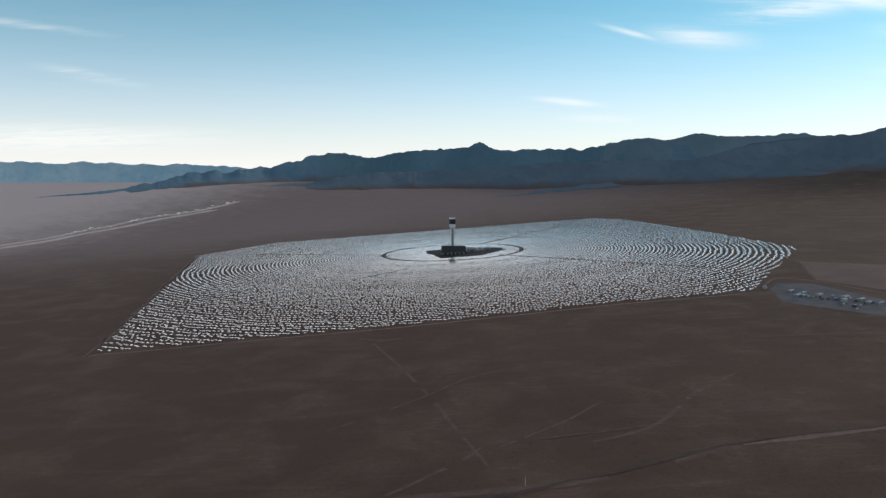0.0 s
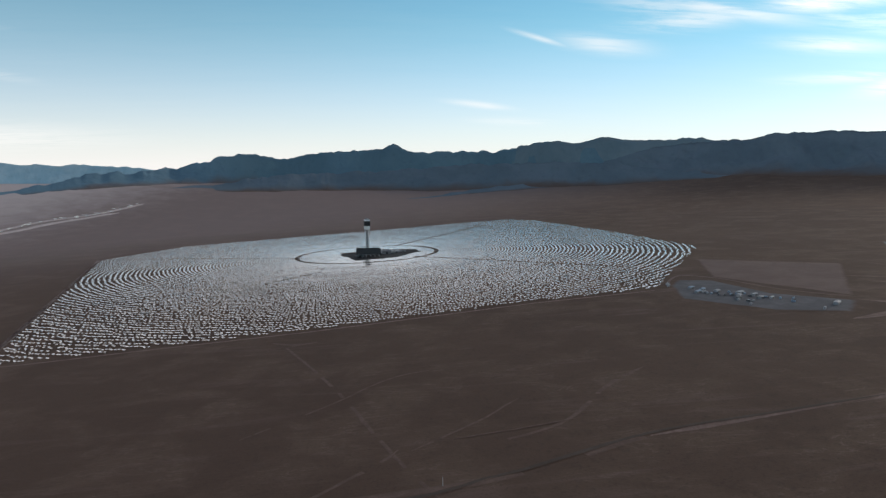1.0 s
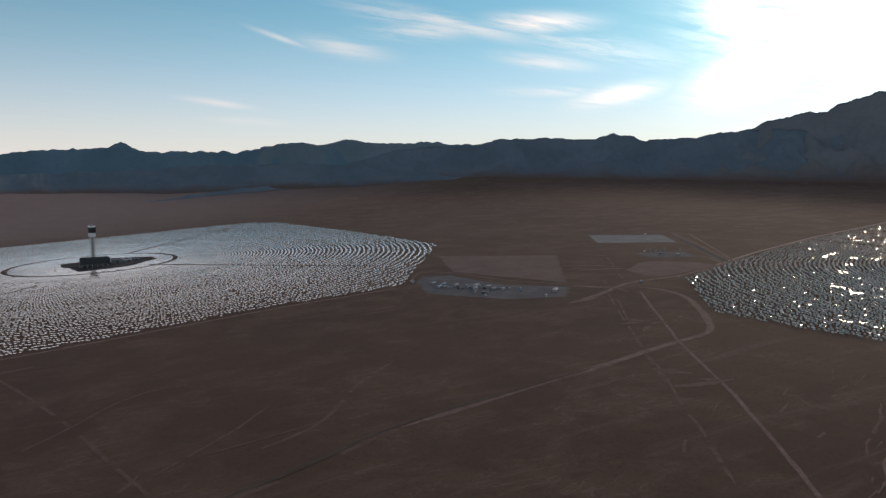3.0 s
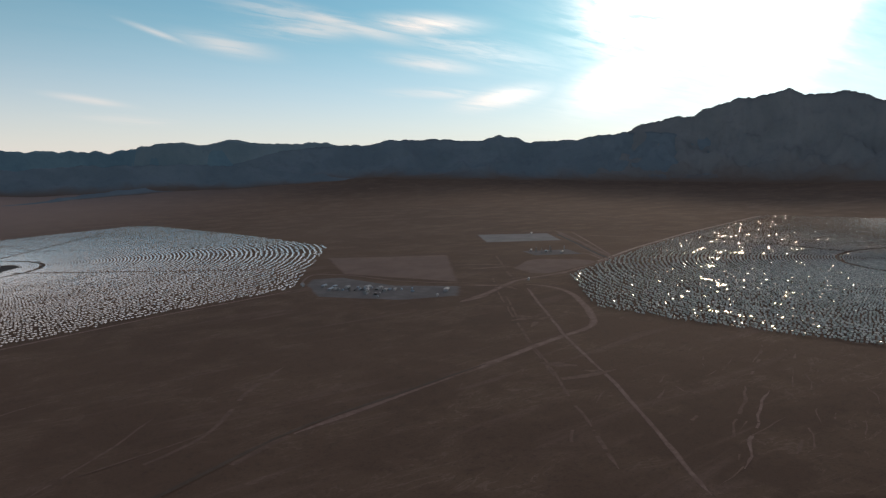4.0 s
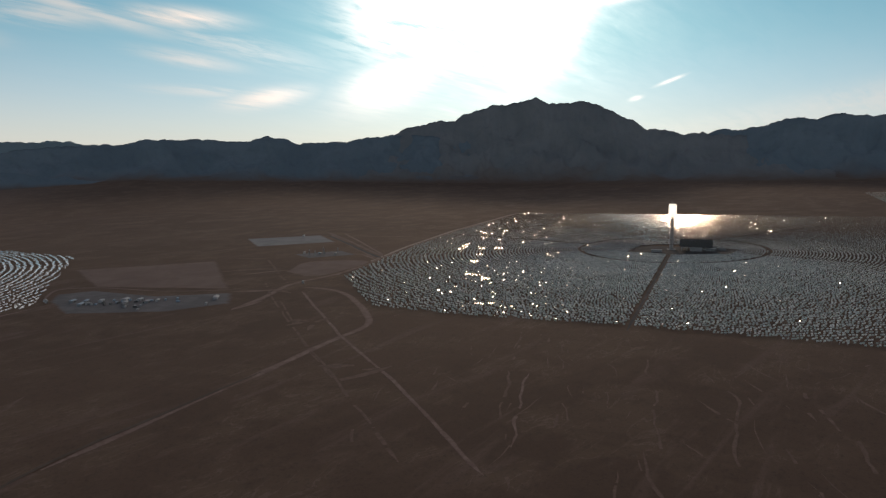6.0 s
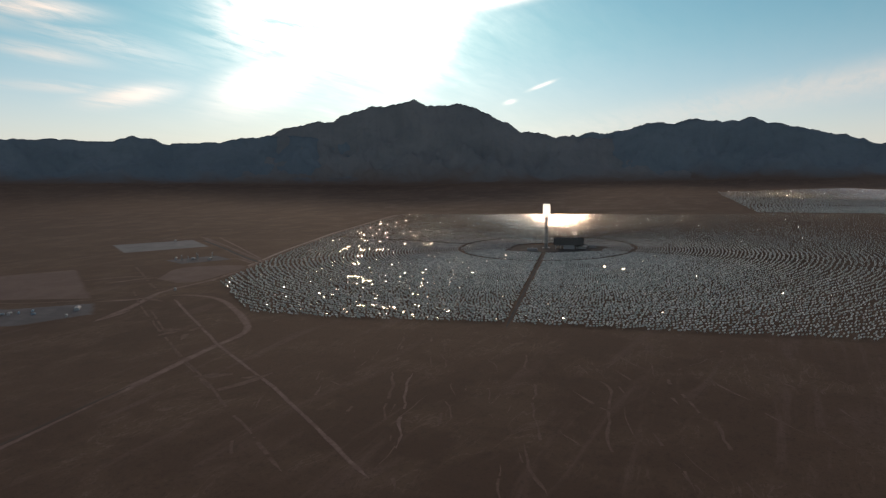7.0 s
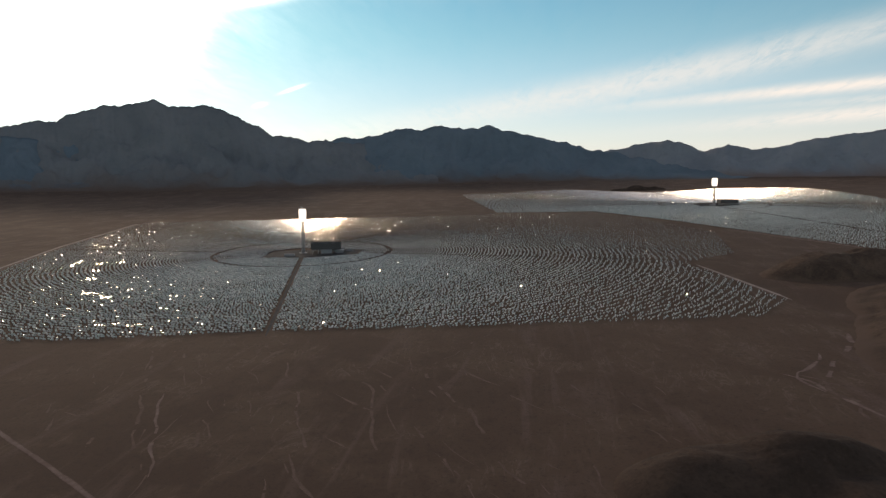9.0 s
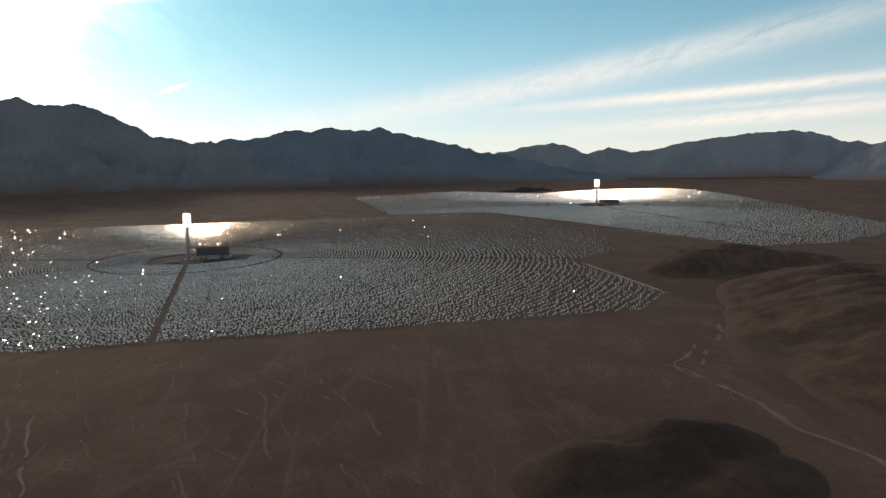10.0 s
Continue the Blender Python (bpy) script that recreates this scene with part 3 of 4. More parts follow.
def heliostat_sites(tower, outline, spokes, pad, seed, pitch0, gap, loose):
    """Places of the heliostats: rings round the tower, wider apart outwards, clear of roads, ring road and power block."""
    rng = np.random.default_rng(seed)
    pts, r, k, n = [], 74.0, 0, 0
    while r < 1900:
        pitch = pitch0 + 0.0012 * r
        if not n or 2 * math.pi * r / n > 1.22 * pitch:          # a new zone with its own count; rings in a zone are staggered
            n = int(2 * math.pi * r / (0.9 * pitch))
        a = (np.arange(n) + 0.5 * (k % 2)) * 2 * math.pi / n
        # rows wander a little and break where the ground is uneven
        sway = np.sin(a * rng.integers(9, 40) + rng.uniform(0, 6)) + np.sin(a * rng.integers(40, 110) + rng.uniform(0, 6))
        rr = r + sway * 0.0012 * r + rng.normal(0, 0.2 + loose * max(r - 200, 0), n)
        a = a + rng.normal(0, 0.15 + loose * max(r - 200, 0) * 0.5, n) / r
        pts.append(np.column_stack([tower[0] + rr * np.sin(a), tower[1] + rr * np.cos(a)]))
        r += 3.2 + gap * r
        k += 1
    p = np.vstack(pts)
    d = np.hypot(p[:, 0] - tower[0], p[:, 1] - tower[1])
    keep = inside(p[:, 0], p[:, 1], outline) & (np.abs(d - RING_ROAD) > 3.9) & ~inside(p[:, 0], p[:, 1], pad)
    for (ax, ay), (bx, by) in spokes:
        u = np.array([bx - ax, by - ay], float)
        ln = np.hypot(*u)
        u /= ln
        s = (p[:, 0] - ax) * u[0] + (p[:, 1] - ay) * u[1]
        e = np.abs((p[:, 0] - ax) * u[1] - (p[:, 1] - ay) * u[0])
        keep &= ~((s > -5) & (s < ln + 5) & (e < (2.6 if ln < 200 else 5.2)))
    keep &= rng.random(len(p)) > 0.035
    return p[keep], rng


def heliostat_mesh(name, p, normals, size):
    """Mirror panels with glass fronts and painted backs, each on a short post."""
    n = len(p)
    c = np.column_stack([p, ground_z(p[:, 0], p[:, 1]) + 2.1])
    nrm = normals / np.linalg.norm(normals, axis=1)[:, None]
    u = np.column_stack([-nrm[:, 1], nrm[:, 0], np.zeros(n)])
    ul = np.linalg.norm(u, axis=1)
    u[ul < 1e-3] = (1, 0, 0)
    u /= np.linalg.norm(u, axis=1)[:, None]
    w = np.cross(nrm, u)
    hx, hy, hz = (s / 2 for s in size)
    corner = [(-1, -1, -1), (1, -1, -1), (1, 1, -1), (-1, 1, -1), (-1, -1, 1), (1, -1, 1), (1, 1, 1), (-1, 1, 1)]
    v = np.stack([c + u * (a * hx) + w * (b * hy) + nrm * (d * hz) for a, b, d in corner], 1).reshape(-1, 3)
    quads = np.array([(4, 5, 6, 7), (3, 2, 1, 0), (0, 1, 5, 4), (1, 2, 6, 5), (2, 3, 7, 6), (3, 0, 4, 7)])
    f = (np.arange(n)[:, None, None] * 8 + quads[None]).reshape(-1, 4)
    foot = np.array([(-0.12, -0.12), (0.12, -0.12), (0.12, 0.12), (-0.12, 0.12)])
    post = np.concatenate([np.concatenate([c[:, None, :2] + foot, np.repeat(c[:, None, 2:] + z, 4, 1)], 2) for z in (-2.5, -hz)], 1)
    sides = np.array([(0, 1, 5, 4), (1, 2, 6, 5), (2, 3, 7, 6), (3, 0, 4, 7)])
    f = np.concatenate([f, len(v) + (np.arange(n)[:, None, None] * 8 + sides[None]).reshape(-1, 4)])
    v = np.concatenate([v, post.reshape(-1, 3)])
    idx = np.concatenate([np.tile([0, 1, 0, 0, 0, 0], n), np.full(n * 4, 2)])             # glass front and edges, painted back
    return mesh_from(name, v, f, [M_MIRROR, M_BACK, M_STEEL], False, idx)


def unit(v):
    return v / np.linalg.norm(v, axis=1)[:, None]


def tracking_normals(p, tower, aim_height, rng, spread, beside):
    """Each mirror halves the angle between the sun and the receiver; past the tower the aim is drawn towards the camera
    to widen their glare.
    """
    c = np.column_stack([p, ground_z(p[:, 0], p[:, 1]) + 2.1])
    aim = np.array([tower[0], tower[1], float(ground_z(*tower)) + aim_height])
    past = np.clip((np.hypot(*p.T) / np.hypot(*tower) - 1.0) / 0.12, 0, 1)
    share = rng.random(len(p)) * beside * past
    aim = aim + (np.array([0.0, 0.0, EYE_Z]) - aim) * share[:, None]
    n = unit(unit(aim - c) + SUN)
    return unit(n + rng.normal(0, spread, n.shape))


def stowed_normals(p, tower, rng, spread):
    """Mirrors laid nearly flat for the night, leaning a little to the north."""
    out = p - np.array(tower)
    out = out / np.linalg.norm(out, axis=1)[:, None]
    n = np.column_stack([out * 0.01 + np.array([0.0, -0.105]), np.ones(len(p))])
    return unit(n + rng.normal(0, spread, n.shape))


T1, T2, T3 = (26.0, 1917.0), (1485.0, 463.0), (2645.0, -708.0)
F1 = [(-470, 929), (-749, 2160), (-583, 2460), (619, 2888), (702, 2758), (799, 2128), (838, 1649), (506, 1139), (283, 1103), (-70, 1007)]
F2 = [(2134, 1187), (1597, 1086), (1297, 1005), (933, 883), (819, 742), (763, 669), (775, 541), (824, 310), (858, 60), (922, -310),
      (1021, -376), (1345, -311), (1463, -434), (1820, -490), (2385, -290), (2354, 48), (2295, 230)]
F3 = [(2390, 67), (3330, 265), (3565, -243), (3300, -599), (3486, -944), (3470, -1282), (3258, -1366), (2966, -1392), (2278, -1330), (1864, -1300),
      (1685, -1176), (1600, -1100), (1549, -1000), (1500, -961), (1494, -831), (1476, -735), (1575, -705), (1729, -628), (1916, -535), (2104, -447), (2407, -262)]
PAD1 = [(-51, 1965), (-6, 1779), (96, 1799), (170, 1905), (160, 1965), (67, 2010)]
PAD2 = [(1407, 532), (1407, 427), (1456, 336), (1526, 336), (1533, 427), (1512, 539)]
PAD3 = [(2560, -640), (2560, -715), (2595, -790), (2680, -790), (2705, -680), (2660, -635)]
S1 = [((147, 1795), (560, 1390)), ((-800, 2212), (-150, 1910)), ((115, 2090), (490, 2667)), ((-84, 1610), (-190, 1475))]
S2 = [((806, 301), (1457, 455)), ((1478, 315), (1365, -329)), ((1490, 630), (1540, 1092)), ((1645, 434), (2331, 105))]
S3 = [((2570, -702), (1580, -920)), ((2650, -520), (2700, 190)), ((2670, -850), (2600, -1340)), ((2790, -690), (3400, -600))]


def mirror_field(name, label, tower, outline, spokes, pad, seed, mode, standby=(), spread=0.022, beside=0.0, aim=107, defocused=0.07):
    p, rng = heliostat_sites(tower, outline, spokes, pad, seed, *((3.7, 0.0132, 0.0024) if mode == "stowed" else (3.05, 0.0100, 0.0028)))
    if mode == "stowed":
        n = stowed_normals(p, tower, rng, 0.016)
    else:
        n = tracking_normals(p, tower, aim, rng, spread, beside)
        # some mirrors stand by, turned to other points or out of line
        past = np.hypot(*p.T) > np.hypot(*tower)
        stray = rng.random(len(p)) < np.where(past, defocused, 0.06)
        n[stray] = unit(n[stray] + rng.normal(0, 0.13, (stray.sum(), 3)))
        flat = rng.random(len(p)) < 0.018
        n[flat] = unit(np.array([0, 0, 1.0]) + rng.normal(0, 0.07, (flat.sum(), 3)))
        # single mirrors turned to flash at the camera, more of them on the side below the sun
        off = np.abs(np.degrees(np.arctan2(p[:, 0], p[:, 1])) - SUN_AZ)
        out = rng.random(len(p)) < 0.001 + 0.026 * np.exp(-(off / 9.0) ** 2)
        c = np.column_stack([p[out], ground_z(p[out, 0], p[out, 1])])
        n[out] = unit(unit(np.array([0.0, 0.0, EYE_Z]) - c) + SUN + rng.normal(0, 0.036, c.shape))
        # whole groups stand by together, turned so the sun's flash reaches the camera
        away = np.array([0.0, 0.0, 1.0]) * EYE_Z
        for gx, gy, gr in standby:
            grp = np.hypot(p[:, 0] - gx, p[:, 1] - gy) < gr
            c = np.column_stack([p[grp], ground_z(p[grp, 0], p[grp, 1])])
            n[grp] = unit(unit(away - c) + SUN + rng.normal(0, 0.012, c.shape))
    me = heliostat_mesh(name, p, n, (3.4, 2.9, 0.12) if mode == "stowed" else (2.5, 1.9, 0.2))
    ob = new(name, me)
    return tagged(ob, label, "solar mirrors", kind="stuff")


mirror_field("heliostat_field_south", "thousands of stowed mirrors lying flat, reflecting pale sky", T1, F1, S1, PAD1, 1, "stowed")
mirror_field("heliostat_field_middle", "rings of tilted mirrors with teal-grey backs and bright glints", T2, F2, S2, PAD2, 2, "tracking",
             [(1304, 880, 7.5), (1320, 887, 6.2), (1344, 894, 7.5), (1372, 903, 6.2), (1348, 805, 8.8), (1330, 838, 7.5), (1249, 795, 10.0), (1205, 772, 6.2), (1166, 751, 10.0),
              (1041, 680, 7.5), (1042, 664, 6.2), (1012, 631, 8.8), (1025, 646, 5.0), (845, 534, 5.0), (853, 520, 5.0), (1583, 990, 7.5)], beside=0.02, aim=114, spread=0.032)
mirror_field("heliostat_field_north", "rings of tilted mirrors glowing white behind their tower", T3, F3, S3, PAD3, 3, "tracking", spread=0.045, beside=0.16, aim=86, defocused=0.25)


def ring_path(tower, radius, n=40):
    return [(tower[0] + radius * math.sin(2 * math.pi * i / n), tower[1] + radius * math.cos(2 * math.pi * i / n)) for i in range(n + 1)]


for tw, spk, pad in ((T1, S1, PAD1), (T2, S2, PAD2), (T3, S3, PAD3)):
    ribbon("ring_road", ring_path(tw, RING_ROAD), 4.0, M_RING, "dark gravel ring road round the tower", ragged=0.03)
    for a, b in spk:
        ribbon("service_road", [a, ((a[0] + b[0]) / 2, (a[1] + b[1]) / 2), b], 3 if math.dist(a, b) < 200 else 5, M_RING, "dark gravel service road between the mirrors", ragged=0.05)
    apron("power_block_yard", pad, M_PAD, "dark gravel yard round the tower and plant")


def offset_outline(outline, d):
    p = np.array(outline, float)
    c = p.mean(0)
    out = p - c
    return c + out * (1 + d / np.linalg.norm(out, axis=1))[:, None]


def perimeter(outline, first, last, width, mat, label, d=11):
    q = offset_outline(outline, d)
    pts = [tuple(q[i % len(q)]) for i in range(first, last + 1)]
    line = []
    for a, b in zip(pts, pts[1:]):                      # keep the corners sharp
        for t in (0.04, 0.5, 0.96):
            line.append((a[0] + (b[0] - a[0]) * t, a[1] + (b[1] - a[1]) * t))
    return ribbon("perimeter_road", line, width, mat, label, ragged=0.1)


perimeter(F1, 7, 11, 7, M_TRACK, "pale dirt road along the mirror field")
perimeter(F1, 0, 2, 8, M_BRIGHT, "pale dirt road along the mirror field")
perimeter(F2, 0, 3, 9, M_BRIGHT, "pale crushed-stone road along the mirror field", 20)
perimeter(F2, 10, 11, 8, M_BRIGHT, "pale dirt road along the mirror field", 14)
perimeter(F3, 15, 18, 8, M_TRACK, "pale dirt road along the mirror field")


# ---- towers and plant ----
def solar_tower(xy, turn, lit, label):
    """A steel receiver tower about 100 m high: braced shaft, gangways, heat shields, boiler panels and a roof with a crane."""
    top = empty("solar_tower", *xy, turn, 0, label, "solar tower", "receiver towers", 0.7)
    # lit receivers emit in place of the sunlight their mirrors throw
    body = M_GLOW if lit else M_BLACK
    part("foundation", box(0, 0, -2, 24, 24, 3.2, 0.3), M_GREY, top)
    for sx in (-1, 1):
        for sy in (-1, 1):
            part("leg", box(sx * 4.6, sy * 4.6, 1, 1.3, 1.3, 97), M_STEEL if lit else M_SHIELD, top)
    part("lift_shaft", box(-0.6, 0, 1, 5.4, 5.4, 99), M_GREY if lit else M_DUSTY, top)
    for lv in range(9):
        z0, z1 = 1 + lv * 11, 12 + lv * 11
        bm = bmesh.new()
        for s in (-4.6, 4.6):
            add_bar(bm, (-4.6, s, z0), (4.6, s, z1), 0.6)
            add_bar(bm, (4.6, s, z0), (-4.6, s, z1), 0.6)
            add_bar(bm, (s, -4.6, z0), (s, 4.6, z1), 0.6)
            add_bar(bm, (s, 4.6, z0), (s, -4.6, z1), 0.6)
        part("cross_bracing", bm, M_STEEL if lit else M_WHITE, top)
        part("gangway", box(1.8, 0, z1 - 0.6, 14.5, 11, 0.7), M_STEEL, top)
    part("riser_pipe", tube(6.6, 2, 1, 0.7, 0.7, 99, 10), M_WHITE, top)
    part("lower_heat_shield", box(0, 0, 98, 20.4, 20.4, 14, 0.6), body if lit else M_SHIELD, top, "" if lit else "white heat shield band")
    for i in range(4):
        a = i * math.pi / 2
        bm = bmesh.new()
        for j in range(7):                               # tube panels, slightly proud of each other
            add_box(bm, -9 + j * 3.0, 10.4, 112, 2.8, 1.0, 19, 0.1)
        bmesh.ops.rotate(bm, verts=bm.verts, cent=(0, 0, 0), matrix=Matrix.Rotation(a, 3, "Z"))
        part("boiler_panel", bm, body, top, "boiler tubes blinding with mirrored sunlight" if lit else "black boiler tubes")
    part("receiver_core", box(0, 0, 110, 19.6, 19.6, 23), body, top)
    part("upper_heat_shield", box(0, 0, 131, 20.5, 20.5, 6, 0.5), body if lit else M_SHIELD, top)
    part("roof_deck", box(0, 0, 137, 15, 15, 1.6), M_GREY, top)
    part("mast", tube(-4, 3, 138.6, 0.5, 0.35, 8, 8), M_STEEL, top)
    crane = part("crane", box(2, 0, 138.6, 3.0, 3.0, 3.4), M_WHITE, top)
    bm = bmesh.new()
    add_bar(bm, (2, 0, 141.5), (-6, 0, 143.5), 0.6)
    part("jib", bm, M_STEEL, crane)
    return top


def air_cooled_condenser(xy, turn, base):
    """A big dark box of finned tubes on stilts, with fan rings below and a steam duct."""
    top = empty("air_cooled_condenser", *xy, turn, base, "dark louvred air-cooled condenser on steel stilts", "condenser", "condensers", 0.7)
    for i in range(6):
        for j in (-1, 0, 1):
            part("stilt", box(-40 + i * 16, j * 17, -1, 1.6, 1.6, 13), M_STEEL, top)
    part("fan_deck", box(0, 0, 12, 92, 46, 2), M_DARK, top)
    for i in range(5):
        for j in (-1, 0, 1):
            part("fan_ring", tube(-34 + i * 17, j * 14.5, 9.6, 6.2, 6.8, 2.4, 18), M_GREY, top)
    for s in (-1, 1):
        part("wind_wall", box(0, s * 22.6, 14, 92, 0.8, 17), M_DARK, top)
        part("wind_wall", box(s * 45.6, 0, 14, 0.8, 44.4, 17), M_DARK, top)
    for j in (-1, 0, 1):
        bm = bmesh.new()
        v = [bm.verts.new(p) for p in ((-44, j * 14.5 - 6.5, 14.2), (-44, j * 14.5 + 6.5, 14.2), (-44, j * 14.5, 25), (44, j * 14.5 - 6.5, 14.2), (44, j * 14.5 + 6.5, 14.2), (44, j * 14.5, 25))]
        for q in ((0, 1, 2), (5, 4, 3), (0, 2, 5, 3), (1, 4, 5, 2), (0, 3, 4, 1)):
            bm.faces.new([v[k] for k in q])
        part("tube_bundle", bm, M_DARK, top)
        bm = bmesh.new()
        add_bar(bm, (-44, j * 14.5, 26.5), (44, j * 14.5, 26.5), 2.6)
        part("steam_duct", bm, M_DARK, top)
    return top


def shed(xy, turn, size, roof, label, wall=None, lift=0.3, group="plant buildings"):
    """A low sheet-metal building with a shallow gable, roller door and roof vents."""
    sx, sy, sz = size
    top = empty("shed", *xy, turn, lift, label, "building", group)
    part("wall", box(0, 0, -1, sx, sy, sz + 1, 0.08), wall or M_GREY, top)
    bm = bmesh.new()
    e = 0.5
    rise = sy * 0.1 + 0.4
    v = [bm.verts.new(p) for p in ((-sx / 2 - e, -sy / 2 - e, sz), (-sx / 2 - e, sy / 2 + e, sz), (-sx / 2 - e, 0, sz + rise),
                                   (sx / 2 + e, -sy / 2 - e, sz), (sx / 2 + e, sy / 2 + e, sz), (sx / 2 + e, 0, sz + rise))]
    for q in ((0, 2, 1), (3, 4, 5), (0, 3, 5, 2), (1, 2, 5, 4), (0, 1, 4, 3)):
        bm.faces.new([v[k] for k in q])
    part("roof", bm, roof, top)
    part("roller_door", box(0, -sy / 2 - 0.06, 0, min(5, sx * 0.3), 0.15, sz * 0.7), M_DARK, top)
    for k in range(max(1, int(sx / 14))):
        part("roof_vent", tube(-sx / 2 + (k + 0.5) * sx / max(1, int(sx / 14)), 0, sz + rise - 0.4, 0.4, 0.5, 1.1, 10), M_STEEL, top)
    return top


def storage_tank(xy, r, h, mat, label, lift=0.3):
    top = empty("storage_tank", *xy, 0, lift, label, "tank", "tanks")
    part("shell", tube(0, 0, -1, r, r, h + 1, 28), mat, top)
    part("roof", tube(0, 0, h, r * 1.01, r * 0.15, r * 0.16, 28), mat, top)
    bm = bmesh.new()
    for k in range(10):
        a0, a1 = k * 0.25, (k + 1) * 0.25
        add_bar(bm, ((r + 0.6) * math.cos(a0), (r + 0.6) * math.sin(a0), h * k / 10), ((r + 0.6) * math.cos(a1), (r + 0.6) * math.sin(a1), h * (k + 1) / 10), 0.5)
    part("stair", bm, M_STEEL, top)
    return top


solar_tower(T1, 8, False, "tall steel solar tower with unlit black receiver and white band")
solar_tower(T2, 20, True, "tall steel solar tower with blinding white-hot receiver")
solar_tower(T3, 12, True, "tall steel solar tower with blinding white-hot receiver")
air_cooled_condenser((28, 1868), 2, 0.2)
air_cooled_condenser((1491, 414), 105, 0.2)
air_cooled_condenser((2618, -748), 100, 0.2)
for tx, ty in (T1, T2, T3):
    ox, oy = (1, 0) if tx < 1000 else (0.1, -1)
    px, py = -oy, ox
    for du, dv, turn, size, roof, label in ((52, -7, 5, (24, 14, 8), M_GREY, "grey sheet-metal turbine hall in the plant yard"),
                                            (78, 0, 12, (18, 10, 5), M_WHITE, "white-roofed plant building beside the tower"),
                                            (98, 18, 0, (14, 8, 4), M_GREY, "small grey plant building in the yard"),
                                            (-21, -42, 8, (21, 8, 4), M_GREY, "long grey control building in the yard")):
        x, y = tx + ox * du + px * dv, ty + oy * du + py * dv
        shed((x, y), turn if tx < 1000 else turn + 95, size, roof, label)
    for du, dv, r, h, mat, label in ((66, 18, 5.6, 7, M_WHITE, "white steel water tank in the yard"), (82, 23, 4.5, 6.5, M_GREY, "grey steel water tank in the yard"),
                                     (40, 14, 3, 8.5, M_WHITE, "slim white steel tank by the tower")):
        storage_tank((tx + ox * du + px * dv, ty + oy * du + py * dv), r, h, mat, label)


# ---- roads, yards and washes ----
apron("graded_field", [(735, 1456), (953, 1276), (752, 973), (648, 1218)], M_GRADED, "bare graded rectangle of paler soil", sharp=True)
apron("laydown_yard", [(542, 1162), (581, 1214), (630, 1190), (654, 1036), (734, 941), (676, 874), (590, 916), (507, 1042)], M_GRAVEL, "blue-grey gravel yard of the works compound", lift=0.4, sharp=True)
ribbon("berm", [(539, 1176), (602, 1253), (651, 1200), (682, 1078), (728, 994), (763, 959)], 6, M_GRADED, "low earth berm round the compound", "berm", lift=0.35)
apron("evaporation_pond", [(1246, 1542), (1391, 1401), (1298, 1254), (1145, 1380)], M_SILT, "pale dried-out settling pond", "pond", lift=0.3, sharp=True)
apron("graded_flat", [(916, 1023), (1032, 1074), (1089, 955), (906, 927)], M_GRADED, "bare graded flat beside the road")
apron("substation_yard", [(1092, 1190), (1183, 1127), (1148, 1050), (1064, 1113)], M_GRAVEL, "grey gravel substation yard", lift=0.3, sharp=True)
